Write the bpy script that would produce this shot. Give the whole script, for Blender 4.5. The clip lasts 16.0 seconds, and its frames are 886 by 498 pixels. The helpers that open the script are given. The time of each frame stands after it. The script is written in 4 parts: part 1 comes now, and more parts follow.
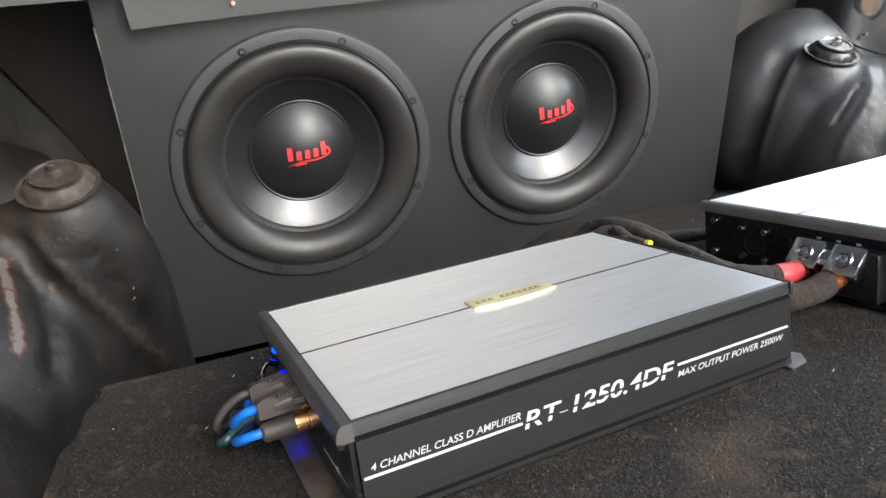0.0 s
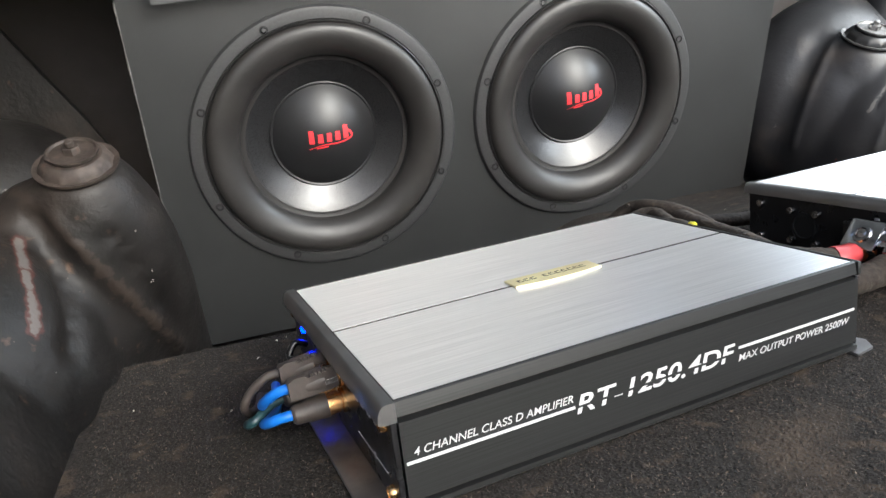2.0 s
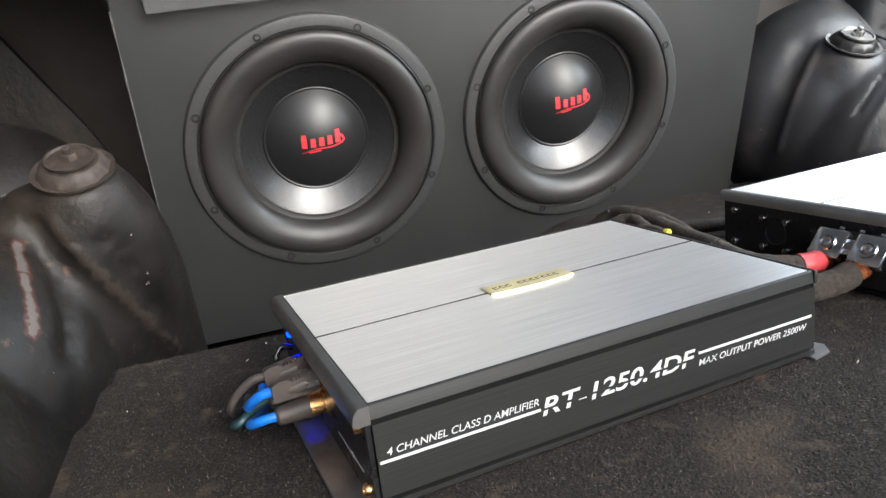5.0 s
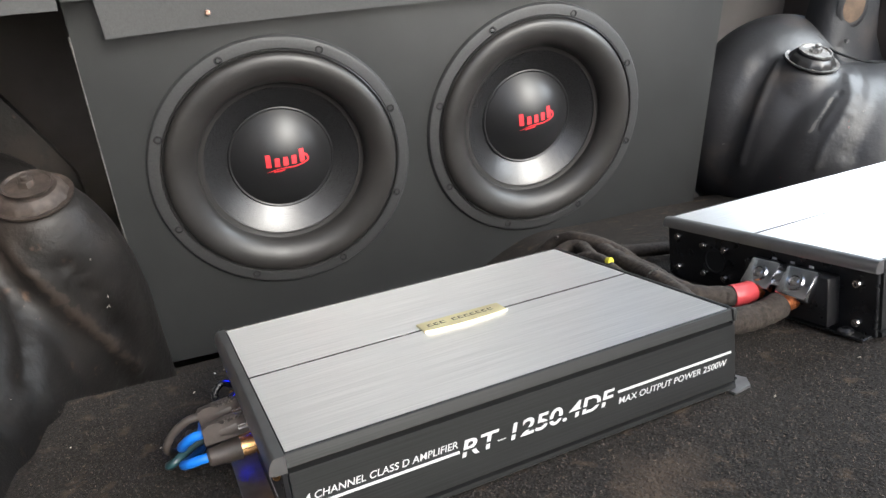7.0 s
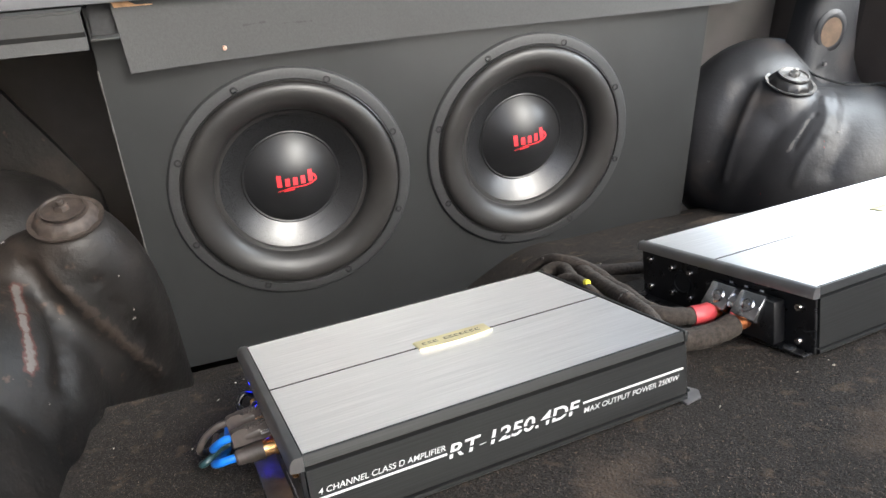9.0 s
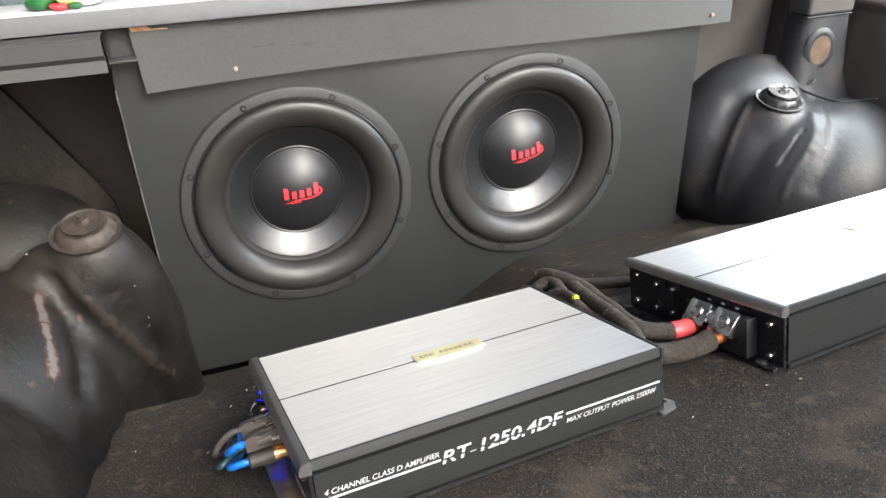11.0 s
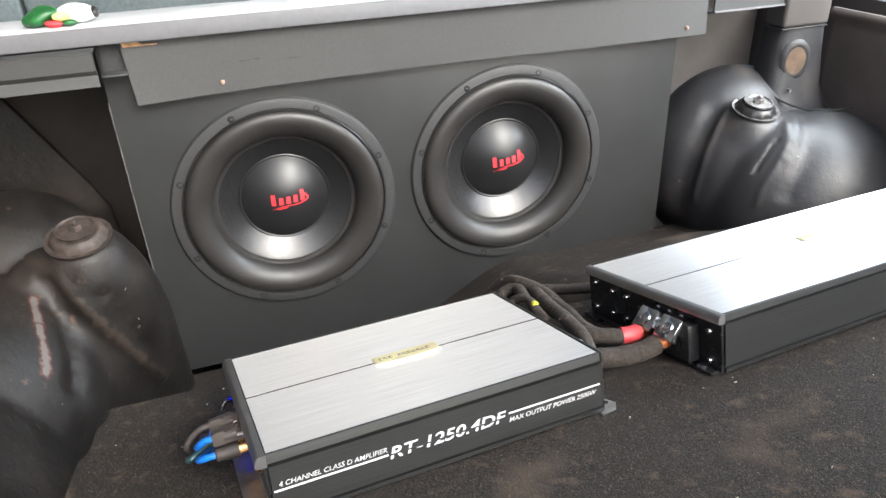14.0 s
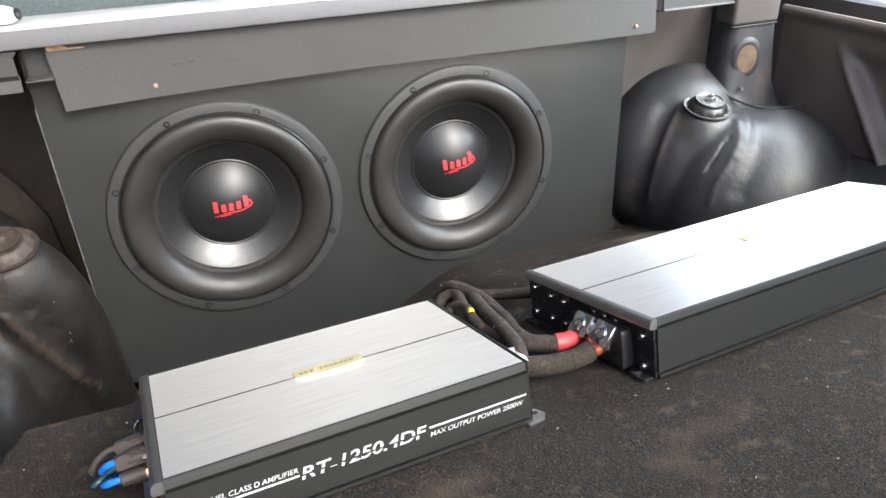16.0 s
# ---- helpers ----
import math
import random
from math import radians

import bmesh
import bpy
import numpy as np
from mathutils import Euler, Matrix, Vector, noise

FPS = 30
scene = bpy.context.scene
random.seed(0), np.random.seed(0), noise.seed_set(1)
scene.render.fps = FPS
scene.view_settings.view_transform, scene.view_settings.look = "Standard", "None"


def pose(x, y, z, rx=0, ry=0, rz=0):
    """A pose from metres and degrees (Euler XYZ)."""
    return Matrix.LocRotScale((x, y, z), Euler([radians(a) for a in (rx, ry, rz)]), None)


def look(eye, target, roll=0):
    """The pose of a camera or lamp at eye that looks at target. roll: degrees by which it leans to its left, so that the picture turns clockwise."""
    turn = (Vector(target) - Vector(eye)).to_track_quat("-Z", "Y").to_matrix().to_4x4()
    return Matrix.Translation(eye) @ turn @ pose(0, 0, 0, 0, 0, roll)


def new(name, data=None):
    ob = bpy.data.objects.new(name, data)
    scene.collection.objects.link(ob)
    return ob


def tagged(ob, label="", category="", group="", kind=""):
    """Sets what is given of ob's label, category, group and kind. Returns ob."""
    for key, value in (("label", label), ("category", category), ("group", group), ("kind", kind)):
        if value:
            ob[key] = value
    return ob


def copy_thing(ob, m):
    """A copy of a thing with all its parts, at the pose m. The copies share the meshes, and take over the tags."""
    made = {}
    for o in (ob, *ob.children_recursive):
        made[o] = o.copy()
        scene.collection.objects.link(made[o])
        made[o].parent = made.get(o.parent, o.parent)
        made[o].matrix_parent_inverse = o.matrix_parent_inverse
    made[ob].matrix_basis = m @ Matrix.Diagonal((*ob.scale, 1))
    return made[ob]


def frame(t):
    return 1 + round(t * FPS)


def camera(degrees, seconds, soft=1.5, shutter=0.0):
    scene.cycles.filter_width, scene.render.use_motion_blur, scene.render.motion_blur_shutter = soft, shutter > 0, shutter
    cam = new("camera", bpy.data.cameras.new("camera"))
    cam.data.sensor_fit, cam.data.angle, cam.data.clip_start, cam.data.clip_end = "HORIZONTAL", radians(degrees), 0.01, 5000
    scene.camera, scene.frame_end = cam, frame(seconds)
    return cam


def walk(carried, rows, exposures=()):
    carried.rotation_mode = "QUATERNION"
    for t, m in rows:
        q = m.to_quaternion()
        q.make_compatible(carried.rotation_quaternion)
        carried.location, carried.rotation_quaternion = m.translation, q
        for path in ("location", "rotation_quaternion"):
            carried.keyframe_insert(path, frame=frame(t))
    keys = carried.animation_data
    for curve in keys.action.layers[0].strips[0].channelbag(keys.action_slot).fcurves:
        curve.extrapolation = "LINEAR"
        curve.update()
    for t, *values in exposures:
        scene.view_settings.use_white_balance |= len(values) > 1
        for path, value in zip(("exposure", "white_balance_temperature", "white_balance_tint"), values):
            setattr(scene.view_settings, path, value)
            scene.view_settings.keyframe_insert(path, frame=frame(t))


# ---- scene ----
cam = camera(64.4, 16.0)
PATH = [
    (0, (-0.0328, -0.2089, 0.2410), (0.5421, 1.4660, -0.6886), -2.48),
    (0.5, (-0.0407, -0.2118, 0.2448), (0.5196, 1.4665, -0.6876), -2.41),
    (1, (-0.0412, -0.2025, 0.2349), (0.5081, 1.4791, -0.6981), -2.60),
    (1.5, (-0.0424, -0.1922, 0.2236), (0.5029, 1.4899, -0.7108), -2.42),
    (2, (-0.0426, -0.1891, 0.2204), (0.4996, 1.4923, -0.7172), -2.45),
    (2.5, (-0.0438, -0.1886, 0.2211), (0.4964, 1.4931, -0.7171), -2.40),
    (3, (-0.0445, -0.1935, 0.2278), (0.4916, 1.4884, -0.7124), -2.37),
    (3.5, (-0.0394, -0.2026, 0.2329), (0.4948, 1.4799, -0.7071), -2.43),
    (4, (-0.0392, -0.2050, 0.2338), (0.4968, 1.4743, -0.7110), -2.34),
    (6.5, (-0.0145, -0.2072, 0.2480), (0.5471, 1.4620, -0.7000), -2.38),
    (7, (-0.0043, -0.2151, 0.2589), (0.5660, 1.4500, -0.6910), -2.22),
    (7.5, (-0.0010, -0.2226, 0.2692), (0.5670, 1.4437, -0.6797), -2.28),
    (8, (-0.0048, -0.2305, 0.2811), (0.5607, 1.4351, -0.6708), -2.20),
    (8.5, (-0.0094, -0.2479, 0.2954), (0.5519, 1.4187, -0.6571), -2.27),
    (11, (-0.0144, -0.2903, 0.3402), (0.5323, 1.3793, -0.6157), -2.25),
    (11.5, (-0.0208, -0.3007, 0.3511), (0.5211, 1.3708, -0.6041), -2.22),
    (12, (-0.0172, -0.3107, 0.3602), (0.5229, 1.3604, -0.5967), -2.33),
    (12.5, (-0.0221, -0.3216, 0.3681), (0.5125, 1.3517, -0.5880), -2.16),
    (13, (-0.0118, -0.3331, 0.3767), (0.5104, 1.3444, -0.5791), -2.41),
    (13.5, (0.0083, -0.3354, 0.3699), (0.5309, 1.3413, -0.5870), -2.29),
    (14, (0.0149, -0.3306, 0.3649), (0.5375, 1.3450, -0.5939), -2.37),
    (14.5, (0.0292, -0.3265, 0.3589), (0.5588, 1.3477, -0.5983), -2.40),
    (15, (0.0427, -0.3262, 0.3582), (0.5824, 1.3445, -0.5998), -2.45),
    (15.5, (0.0561, -0.3261, 0.3573), (0.6084, 1.3398, -0.6019), -2.54),
    (16, (0.0632, -0.3262, 0.3572), (0.6399, 1.3326, -0.5997), -2.48),
]
walk(cam, [(t, look(eye, target, roll)) for t, eye, target, roll in PATH], exposures=[(0, 1.22, 5760, 3), (4.2, 1.22, 5780, 3), (8.5, 1.3, 5800, 4), (11, 1.62, 5850, 4), (16, 1.60, 5760, 4)])

# ---- light ----
world = bpy.data.worlds.new("sky")
scene.world = world
world.use_nodes = True
wn = world.node_tree
sky = wn.nodes.new("ShaderNodeTexSky")
sky.sky_type, sky.sun_disc = "NISHITA", False
sky.air_density, sky.dust_density, sky.ozone_density = 0.7, 6.0, 0.3
sky.sun_elevation, sky.sun_rotation = radians(38), radians(158)
wn.links.new(sky.outputs[0], wn.nodes["Background"].inputs[0])
wn.nodes["Background"].inputs[1].default_value = 0.15
sun = new("sun", bpy.data.lights.new("sun", "SUN"))
sun.data.energy, sun.data.angle, sun.data.color = 0.50, radians(15), (1.0, 0.98, 0.95)
sun.matrix_world = look((1.36, -2.9, 2.5), (0.0, 0.0, 0.0))


def side_area_light(name, at, to, wide, high, watts):
    """An area lamp in the car's side: window daylight, or added fill."""
    lamp = bpy.data.lights.new(name, "AREA")
    lamp.shape, lamp.size, lamp.size_y, lamp.energy, lamp.color = "RECTANGLE", wide, high, watts, (1.0, 0.985, 0.97)
    new(name, lamp).matrix_world = look(at, to)


side_area_light("quarter_window_daylight", (1.16, 0.35, 0.44), (0.0, 0.20, 0.08), 0.56, 0.40, 5.2)
# Unseen fill lamp added to brighten the small amplifier's top.
side_area_light("cabin_side_fill", (1.16, 2.10, 0.54), (0.1, 0.60, 0.05), 1.25, 0.42, 9.0)


# ---- materials ----
def material(name, colour, rough=0.5, metal=0.0, grain=(), wear=(), bump=(), aniso=0.0, spec=0.5, coat=0.0):
    """grain: scale, amount; wear: scale, colour, cover; bump: scale, depth in metres; object coordinates."""
    m = bpy.data.materials.new(name)
    m.use_nodes = True
    t = m.node_tree
    b = t.nodes["Principled BSDF"]
    co = t.nodes.new("ShaderNodeTexCoord").outputs["Object"]
    b.inputs["Roughness"].default_value, b.inputs["Metallic"].default_value = rough, metal
    b.inputs["Specular IOR Level"].default_value = spec
    b.inputs["Anisotropic"].default_value = aniso
    b.inputs["Coat Weight"].default_value = coat
    if aniso:
        tan = t.nodes.new("ShaderNodeTangent")
        tan.direction_type, tan.axis = "RADIAL", "X"
        t.links.new(tan.outputs[0], b.inputs["Tangent"])

    def noise_node(scale, detail=4.0):
        n = t.nodes.new("ShaderNodeTexNoise")
        vec = t.nodes.new("ShaderNodeMapping")
        if isinstance(scale, tuple):
            vec.inputs["Scale"].default_value = scale
        else:
            vec.inputs["Scale"].default_value = (scale,) * 3
        n.inputs["Scale"].default_value, n.inputs["Detail"].default_value = 1.0, detail
        t.links.new(co, vec.inputs[0])
        t.links.new(vec.outputs[0], n.inputs["Vector"])
        return n.outputs["Fac"]

    def mix(a, c, fac):
        x = t.nodes.new("ShaderNodeMix")
        x.data_type = "RGBA"
        for sock, value in ((x.inputs[6], a), (x.inputs[7], c), (x.inputs[0], fac)):
            if hasattr(value, "is_linked"):
                t.links.new(value, sock)
            elif isinstance(value, tuple):
                sock.default_value = (*value, 1.0)
            else:
                sock.default_value = value
        return x.outputs[2]

    def ramp(fac, lo, hi):
        r = t.nodes.new("ShaderNodeMapRange")
        r.inputs[1].default_value, r.inputs[2].default_value = lo, hi
        t.links.new(fac, r.inputs[0])
        return r.outputs[0]

    col = colour
    if grain:
        k = grain[1]
        dark, light = tuple(c * (1 - k) for c in colour), tuple(min(1, c * (1 + k)) for c in colour)
        col = mix(dark, light, ramp(noise_node(grain[0]), 0.3, 0.7))
    for scale, tone, cover in wear:
        col = mix(col, tone, ramp(noise_node(scale, 8.0), 1 - cover, 1 - cover + 0.12))
    if isinstance(col, tuple):
        b.inputs["Base Color"].default_value = (*col, 1.0)
    else:
        t.links.new(col, b.inputs["Base Color"])
    if bump:
        height = None
        for scale, depth in bump:
            h = t.nodes.new("ShaderNodeMath")
            h.operation = "MULTIPLY_ADD"
            t.links.new(noise_node(scale, 6.0), h.inputs[0])
            h.inputs[1].default_value = depth
            if height is None:
                h.inputs[2].default_value = 0.0
            else:
                t.links.new(height, h.inputs[2])
            height = h.outputs[0]
        bm_ = t.nodes.new("ShaderNodeBump")
        bm_.inputs["Distance"].default_value = 1.0
        bm_.inputs["Strength"].default_value = 1.0
        t.links.new(height, bm_.inputs["Height"])
        t.links.new(bm_.outputs[0], b.inputs["Normal"])
        if isinstance(bump[0][0], tuple):
            return m
        r = t.nodes.new("ShaderNodeMapRange")
        r.inputs[1].default_value, r.inputs[2].default_value = 0.3, 0.7
        r.inputs[3].default_value, r.inputs[4].default_value = max(0.02, rough - 0.06), min(1, rough + 0.06)
        t.links.new(noise_node(bump[0][0]), r.inputs[0])
        t.links.new(r.outputs[0], b.inputs["Roughness"])
    return m


def glowing(name, colour, strength):
    m = material(name, colour, 0.3)
    b = m.node_tree.nodes["Principled BSDF"]
    b.inputs["Emission Color"].default_value = (*colour, 1.0)
    b.inputs["Emission Strength"].default_value = strength
    return m


CARPET = material("charcoal_carpet", (0.026, 0.0225, 0.0200), 0.95, grain=(900.0, 0.6), wear=((420.0, (0.13, 0.096, 0.070), 0.38), (60.0, (0.070, 0.051, 0.037), 0.42), (9.0, (0.066, 0.050, 0.038), 0.40)), bump=((600.0, 0.0022), (140.0, 0.0015)), spec=0.15)
BOARD = material("black_painted_board", (0.0235, 0.0242, 0.0242), 0.42, grain=(14.0, 0.12), wear=((500.0, (0.04, 0.04, 0.04), 0.3),), bump=((700.0, 0.00012), (12.0, 0.0006)))
FELT = material("grey_shelf_lining", (0.044, 0.044, 0.0435), 0.7, grain=(300.0, 0.06), wear=((5.0, (0.040, 0.040, 0.039), 0.4),), bump=((500.0, 0.0002),))
LIP = material("pale_shelf_edge", (0.14, 0.14, 0.147), 0.6, grain=(120.0, 0.04), bump=((300.0, 0.0002),))
SHELF_TOP = material("worn_pale_shelf_cloth", (0.55, 0.56, 0.58), 0.7, grain=(30.0, 0.08), wear=((8.0, (0.42, 0.43, 0.44), 0.4),))
RECESS_DARK = material("recess_shade_dark", (0.030, 0.030, 0.031), 0.8, grain=(200.0, 0.2))
EDGE_HIGHLIGHT = material("dull_edge_highlight", (0.10, 0.094, 0.088), 0.8, grain=(150.0, 0.5))
RUBBER = material("black_rubber", (0.019, 0.018, 0.0175), 0.35, grain=(40.0, 0.2), bump=((60.0, 0.0002),))
SURROUND = material("dusty_rubber_surround", (0.022, 0.0205, 0.0195), 0.42, grain=(25.0, 0.2), wear=((9.0, (0.028, 0.026, 0.024), 0.4),), bump=((60.0, 0.0002), (900.0, 0.00004)))
FRAME = material("black_moulded_frame", (0.034, 0.034, 0.0345), 0.46, grain=(400.0, 0.2), bump=((900.0, 0.00006),))
CONE = material("woven_glossy_cone", (0.018, 0.018, 0.019), 0.30, 0.15, grain=(900.0, 0.4), bump=((1100.0, 0.00012),), spec=0.9)
CAP = material("satin_black_cap", (0.015, 0.015, 0.016), 0.37, grain=(300.0, 0.1))
RED = material("red_print", (0.78, 0.035, 0.045), 0.5)
SILVER = material("brushed_silver_aluminium", (0.87, 0.862, 0.858), 0.33, 1.0, grain=((14.0, 1300.0, 60.0), 0.13), bump=(((20.0, 1500.0, 60.0), 0.000010),), aniso=0.92)
RAIL_GREY = material("dark_satin_rail", (0.46, 0.46, 0.465), 0.34, 1.0, grain=(40.0, 0.1))
BLACK_ALU = material("brushed_black_aluminium", (0.015, 0.0155, 0.0155), 0.42, 0.35, grain=((12.0, 60.0, 1500.0), 0.35), bump=(((14.0, 60.0, 1800.0), 0.00003),), aniso=0.5)
BLACK_STEEL = material("black_coated_steel", (0.012, 0.012, 0.013), 0.3, grain=(60.0, 0.3), bump=((80.0, 0.0001),))
GREY_STEEL = material("grey_steel_tab", (0.32, 0.31, 0.31), 0.4, 0.9, grain=(80.0, 0.2), wear=((60.0, (0.2, 0.16, 0.13), 0.35),))
WHITE = material("white_print", (0.56, 0.56, 0.56), 0.5)
GOLD = material("polished_gold_plate", (0.95, 0.84, 0.52), 0.42, 0.7, grain=(60.0, 0.12), wear=((90.0, (0.8, 0.68, 0.4), 0.3),))
ENGRAVED = material("dark_engraving", (0.08, 0.065, 0.03), 0.5, 0.6)
BOLT = material("nickel_bolt", (0.55, 0.52, 0.5), 0.22, 1.0, grain=(200.0, 0.2))
CHROME = material("chrome_block", (0.62, 0.62, 0.64), 0.16, 1.0, grain=(120.0, 0.15))
WARM_GOLD = material("gold_plate_and_warm_tint", (0.75, 0.45, 0.2), 0.25, 1.0)
# Near-black that also stands in for shade inside holes and grooves.
HOLE = material("dark_hollow", (0.006, 0.006, 0.006), 0.8)
PLUG = material("grey_brown_plug", (0.054, 0.044, 0.039), 0.5, grain=(200.0, 0.2), bump=((300.0, 0.0001),))
BLUE = material("bright_blue_cable", (0.02, 0.16, 0.62), 0.35, grain=(200.0, 0.1))
TEAL = material("dark_teal_cable", (0.015, 0.04, 0.045), 0.35)
TAPE = material("fabric_wrapped_loom", (0.026, 0.0195, 0.0150), 0.9, grain=(350.0, 0.5), wear=((120.0, (0.058, 0.042, 0.031), 0.42),), bump=((420.0, 0.0008), (60.0, 0.0012)))
RED_SLEEVE = material("red_heat_shrink", (0.40, 0.042, 0.048), 0.4, grain=(80.0, 0.15), bump=((120.0, 0.0004),))
COPPER = material("copper_strands", (0.75, 0.26, 0.1), 0.4, 0.8, grain=(600.0, 0.4))
FOIL = material("silver_tape", (0.7, 0.7, 0.71), 0.35, 0.6, bump=((150.0, 0.0012),))
BODY = material("black_body_paint", (0.024, 0.0235, 0.025), 0.46, grain=(6.0, 0.3), wear=((11.0, (0.06, 0.052, 0.047), 0.42), (220.0, (0.09, 0.08, 0.07), 0.27)), bump=((22.0, 0.0014), (70.0, 0.0006), (260.0, 0.00035)))
DUSTY = material("dusty_black_body_paint", (0.0105, 0.0090, 0.0080), 0.52, grain=(13.0, 0.5), wear=((6.0, (0.028, 0.022, 0.018), 0.46), (22.0, (0.014, 0.013, 0.012), 0.42), (70.0, (0.07, 0.043, 0.028), 0.34), (260.0, (0.11, 0.085, 0.068), 0.30)), bump=((24.0, 0.0022), (80.0, 0.0010), (260.0, 0.0004)), spec=0.3)
RUST = material("rusty_steel", (0.044, 0.033, 0.027), 0.65, 0.1, grain=(80.0, 0.5), wear=((40.0, (0.13, 0.066, 0.04), 0.36),), bump=((200.0, 0.0005),))
RUSTY_HOLE = material("orange_rusty_steel", (0.105, 0.068, 0.042), 0.7, grain=(60.0, 0.4), wear=((50.0, (0.09, 0.055, 0.035), 0.45),))
BRASS_SCREW = material("dull_brass_screw", (0.50, 0.33, 0.25), 0.45, 0.5, grain=(200.0, 0.2))
ZINC = material("worn_zinc_steel", (0.33, 0.32, 0.31), 0.4, 0.8, grain=(90.0, 0.35), wear=((60.0, (0.12, 0.1, 0.085), 0.45),), bump=((200.0, 0.0003),))
DARK = material("dark_lining", (0.088, 0.079, 0.073), 0.9, grain=(20.0, 0.10))
SEAT = material("grey_seat_cloth", (0.095, 0.115, 0.122), 0.85, grain=(200.0, 0.2), wear=((5.0, (0.12, 0.138, 0.145), 0.4),), bump=((300.0, 0.0004),))
TRIM = material("dark_plastic_trim", (0.080, 0.071, 0.067), 0.5, grain=(9.0, 0.2), bump=((350.0, 0.0003),))
HEADLINER = material("grey_headliner", (0.22, 0.22, 0.215), 0.9, grain=(60.0, 0.1))
CONCRETE = material("pale_concrete", (0.32, 0.31, 0.3), 0.9, grain=(2.0, 0.2), wear=((0.7, (0.25, 0.24, 0.23), 0.4),))
WOOD = material("torn_fibreboard", (0.42, 0.24, 0.12), 0.8, grain=(120.0, 0.3))


QUARTER = material("brown_black_quarter_paint", (0.13, 0.107, 0.094), 0.38, grain=(7.0, 0.25), wear=((40.0, (0.11, 0.095, 0.086), 0.36),), bump=((30.0, 0.0008), (260.0, 0.0002)))


def scrape(m, a, b, width, tones):
    """A scrape down to bare metal along a line of the object's own space, with red primer at its rim."""
    t = m.node_tree
    bs = t.nodes["Principled BSDF"]
    co = t.nodes.new("ShaderNodeTexCoord").outputs["Object"]
    a, d = Vector(a), Vector(b) - Vector(a)

    def vec(op, first, second):
        n = t.nodes.new("ShaderNodeVectorMath")
        n.operation = op
        t.links.new(first, n.inputs[0])
        if isinstance(second, Vector):
            n.inputs[1].default_value = second
        elif second is not None:
            t.links.new(second, n.inputs[1])
        return n

    off = vec("SUBTRACT", co, a).outputs[0]
    along = t.nodes.new("ShaderNodeMath")
    along.operation, along.use_clamp = "MULTIPLY", True
    t.links.new(vec("DOT_PRODUCT", off, d).outputs["Value"], along.inputs[0])
    along.inputs[1].default_value = 1 / d.length_squared
    step = t.nodes.new("ShaderNodeVectorMath")
    step.operation = "SCALE"
    step.inputs[0].default_value = d
    t.links.new(along.outputs[0], step.inputs["Scale"])
    far = vec("LENGTH", vec("SUBTRACT", off, step.outputs[0]).outputs[0], None).outputs["Value"]
    grit = t.nodes.new("ShaderNodeTexNoise")
    grit.inputs["Scale"].default_value, grit.inputs["Detail"].default_value = 130.0, 8.0
    t.links.new(co, grit.inputs["Vector"])
    rough_edge = t.nodes.new("ShaderNodeMath")
    rough_edge.operation = "MULTIPLY_ADD"
    rough_edge.inputs[1].default_value = width * 2.4
    t.links.new(grit.outputs["Fac"], rough_edge.inputs[0])
    t.links.new(far, rough_edge.inputs[2])
    old = bs.inputs["Base Color"].links[0].from_socket
    for far_edge, tone in tones:
        edge = width * far_edge
        near = t.nodes.new("ShaderNodeMapRange")
        near.inputs[1].default_value, near.inputs[2].default_value = edge, edge - width * 0.4
        t.links.new(rough_edge.outputs[0], near.inputs[0])
        x = t.nodes.new("ShaderNodeMix")
        x.data_type = "RGBA"
        t.links.new(old, x.inputs[6])
        x.inputs[7].default_value = (*tone, 1.0)
        t.links.new(near.outputs[0], x.inputs[0])
        old = x.outputs[2]
    t.links.new(old, bs.inputs["Base Color"])


ARCH_PAINT = BODY.copy()
ARCH_PAINT.name = "scuffed_black_body_paint"
scrape(ARCH_PAINT, (-0.0091, -0.0529, -0.0555), (-0.0417, -0.0574, -0.0973), 0.0035, ((1.9, (0.10, 0.094, 0.088)),))
scrape(ARCH_PAINT, (0.0225, -0.0433, -0.0417), (-0.0137, -0.0730, -0.0913), 0.0045, ((1.8, (0.085, 0.078, 0.070)),))
scrape(ARCH_PAINT, (0.0325, -0.0173, -0.0277), (0.0225, -0.0433, -0.0417), 0.0040, ((1.9, (0.09, 0.085, 0.078)),))
PANEL_FELT = FELT.copy()
PANEL_FELT.name = "smudged_grey_shelf_lining"
for a, b in (((0.047, 0.5975, 0.1566), (0.071, 0.5975, 0.1578)), ((0.093, 0.5975, 0.1545), (0.125, 0.5975, 0.1540))):
    scrape(PANEL_FELT, a, b, 0.0028, ((1.5, (0.030, 0.030, 0.029)),))
DUSTY_ARCH = DUSTY.copy()
DUSTY_ARCH.name = "dusty_scraped_body_paint"
SEAM = ((-0.0605, 0.0074, -0.0296), (-0.0306, -0.0315, -0.049), (-0.0081, -0.0424, -0.0825), (0.0124, -0.0411, -0.1247), (0.031, -0.0285, -0.168), (0.048, -0.0003, -0.2298))
for a, b in zip(SEAM, SEAM[1:]):
    scrape(DUSTY_ARCH, a, b, 0.0100, ((1.9, (0.027, 0.0205, 0.0165)),))
for a, b in (((-0.0559, -0.0318, -0.0658), (-0.0485, -0.0718, -0.0809)), ((-0.0485, -0.0718, -0.0809), (-0.0434, -0.1169, -0.1119))):
    scrape(DUSTY_ARCH, a, b, 0.0046, ((2.8, (0.050, 0.018, 0.014)), (2.3, (0.095, 0.085, 0.078))))


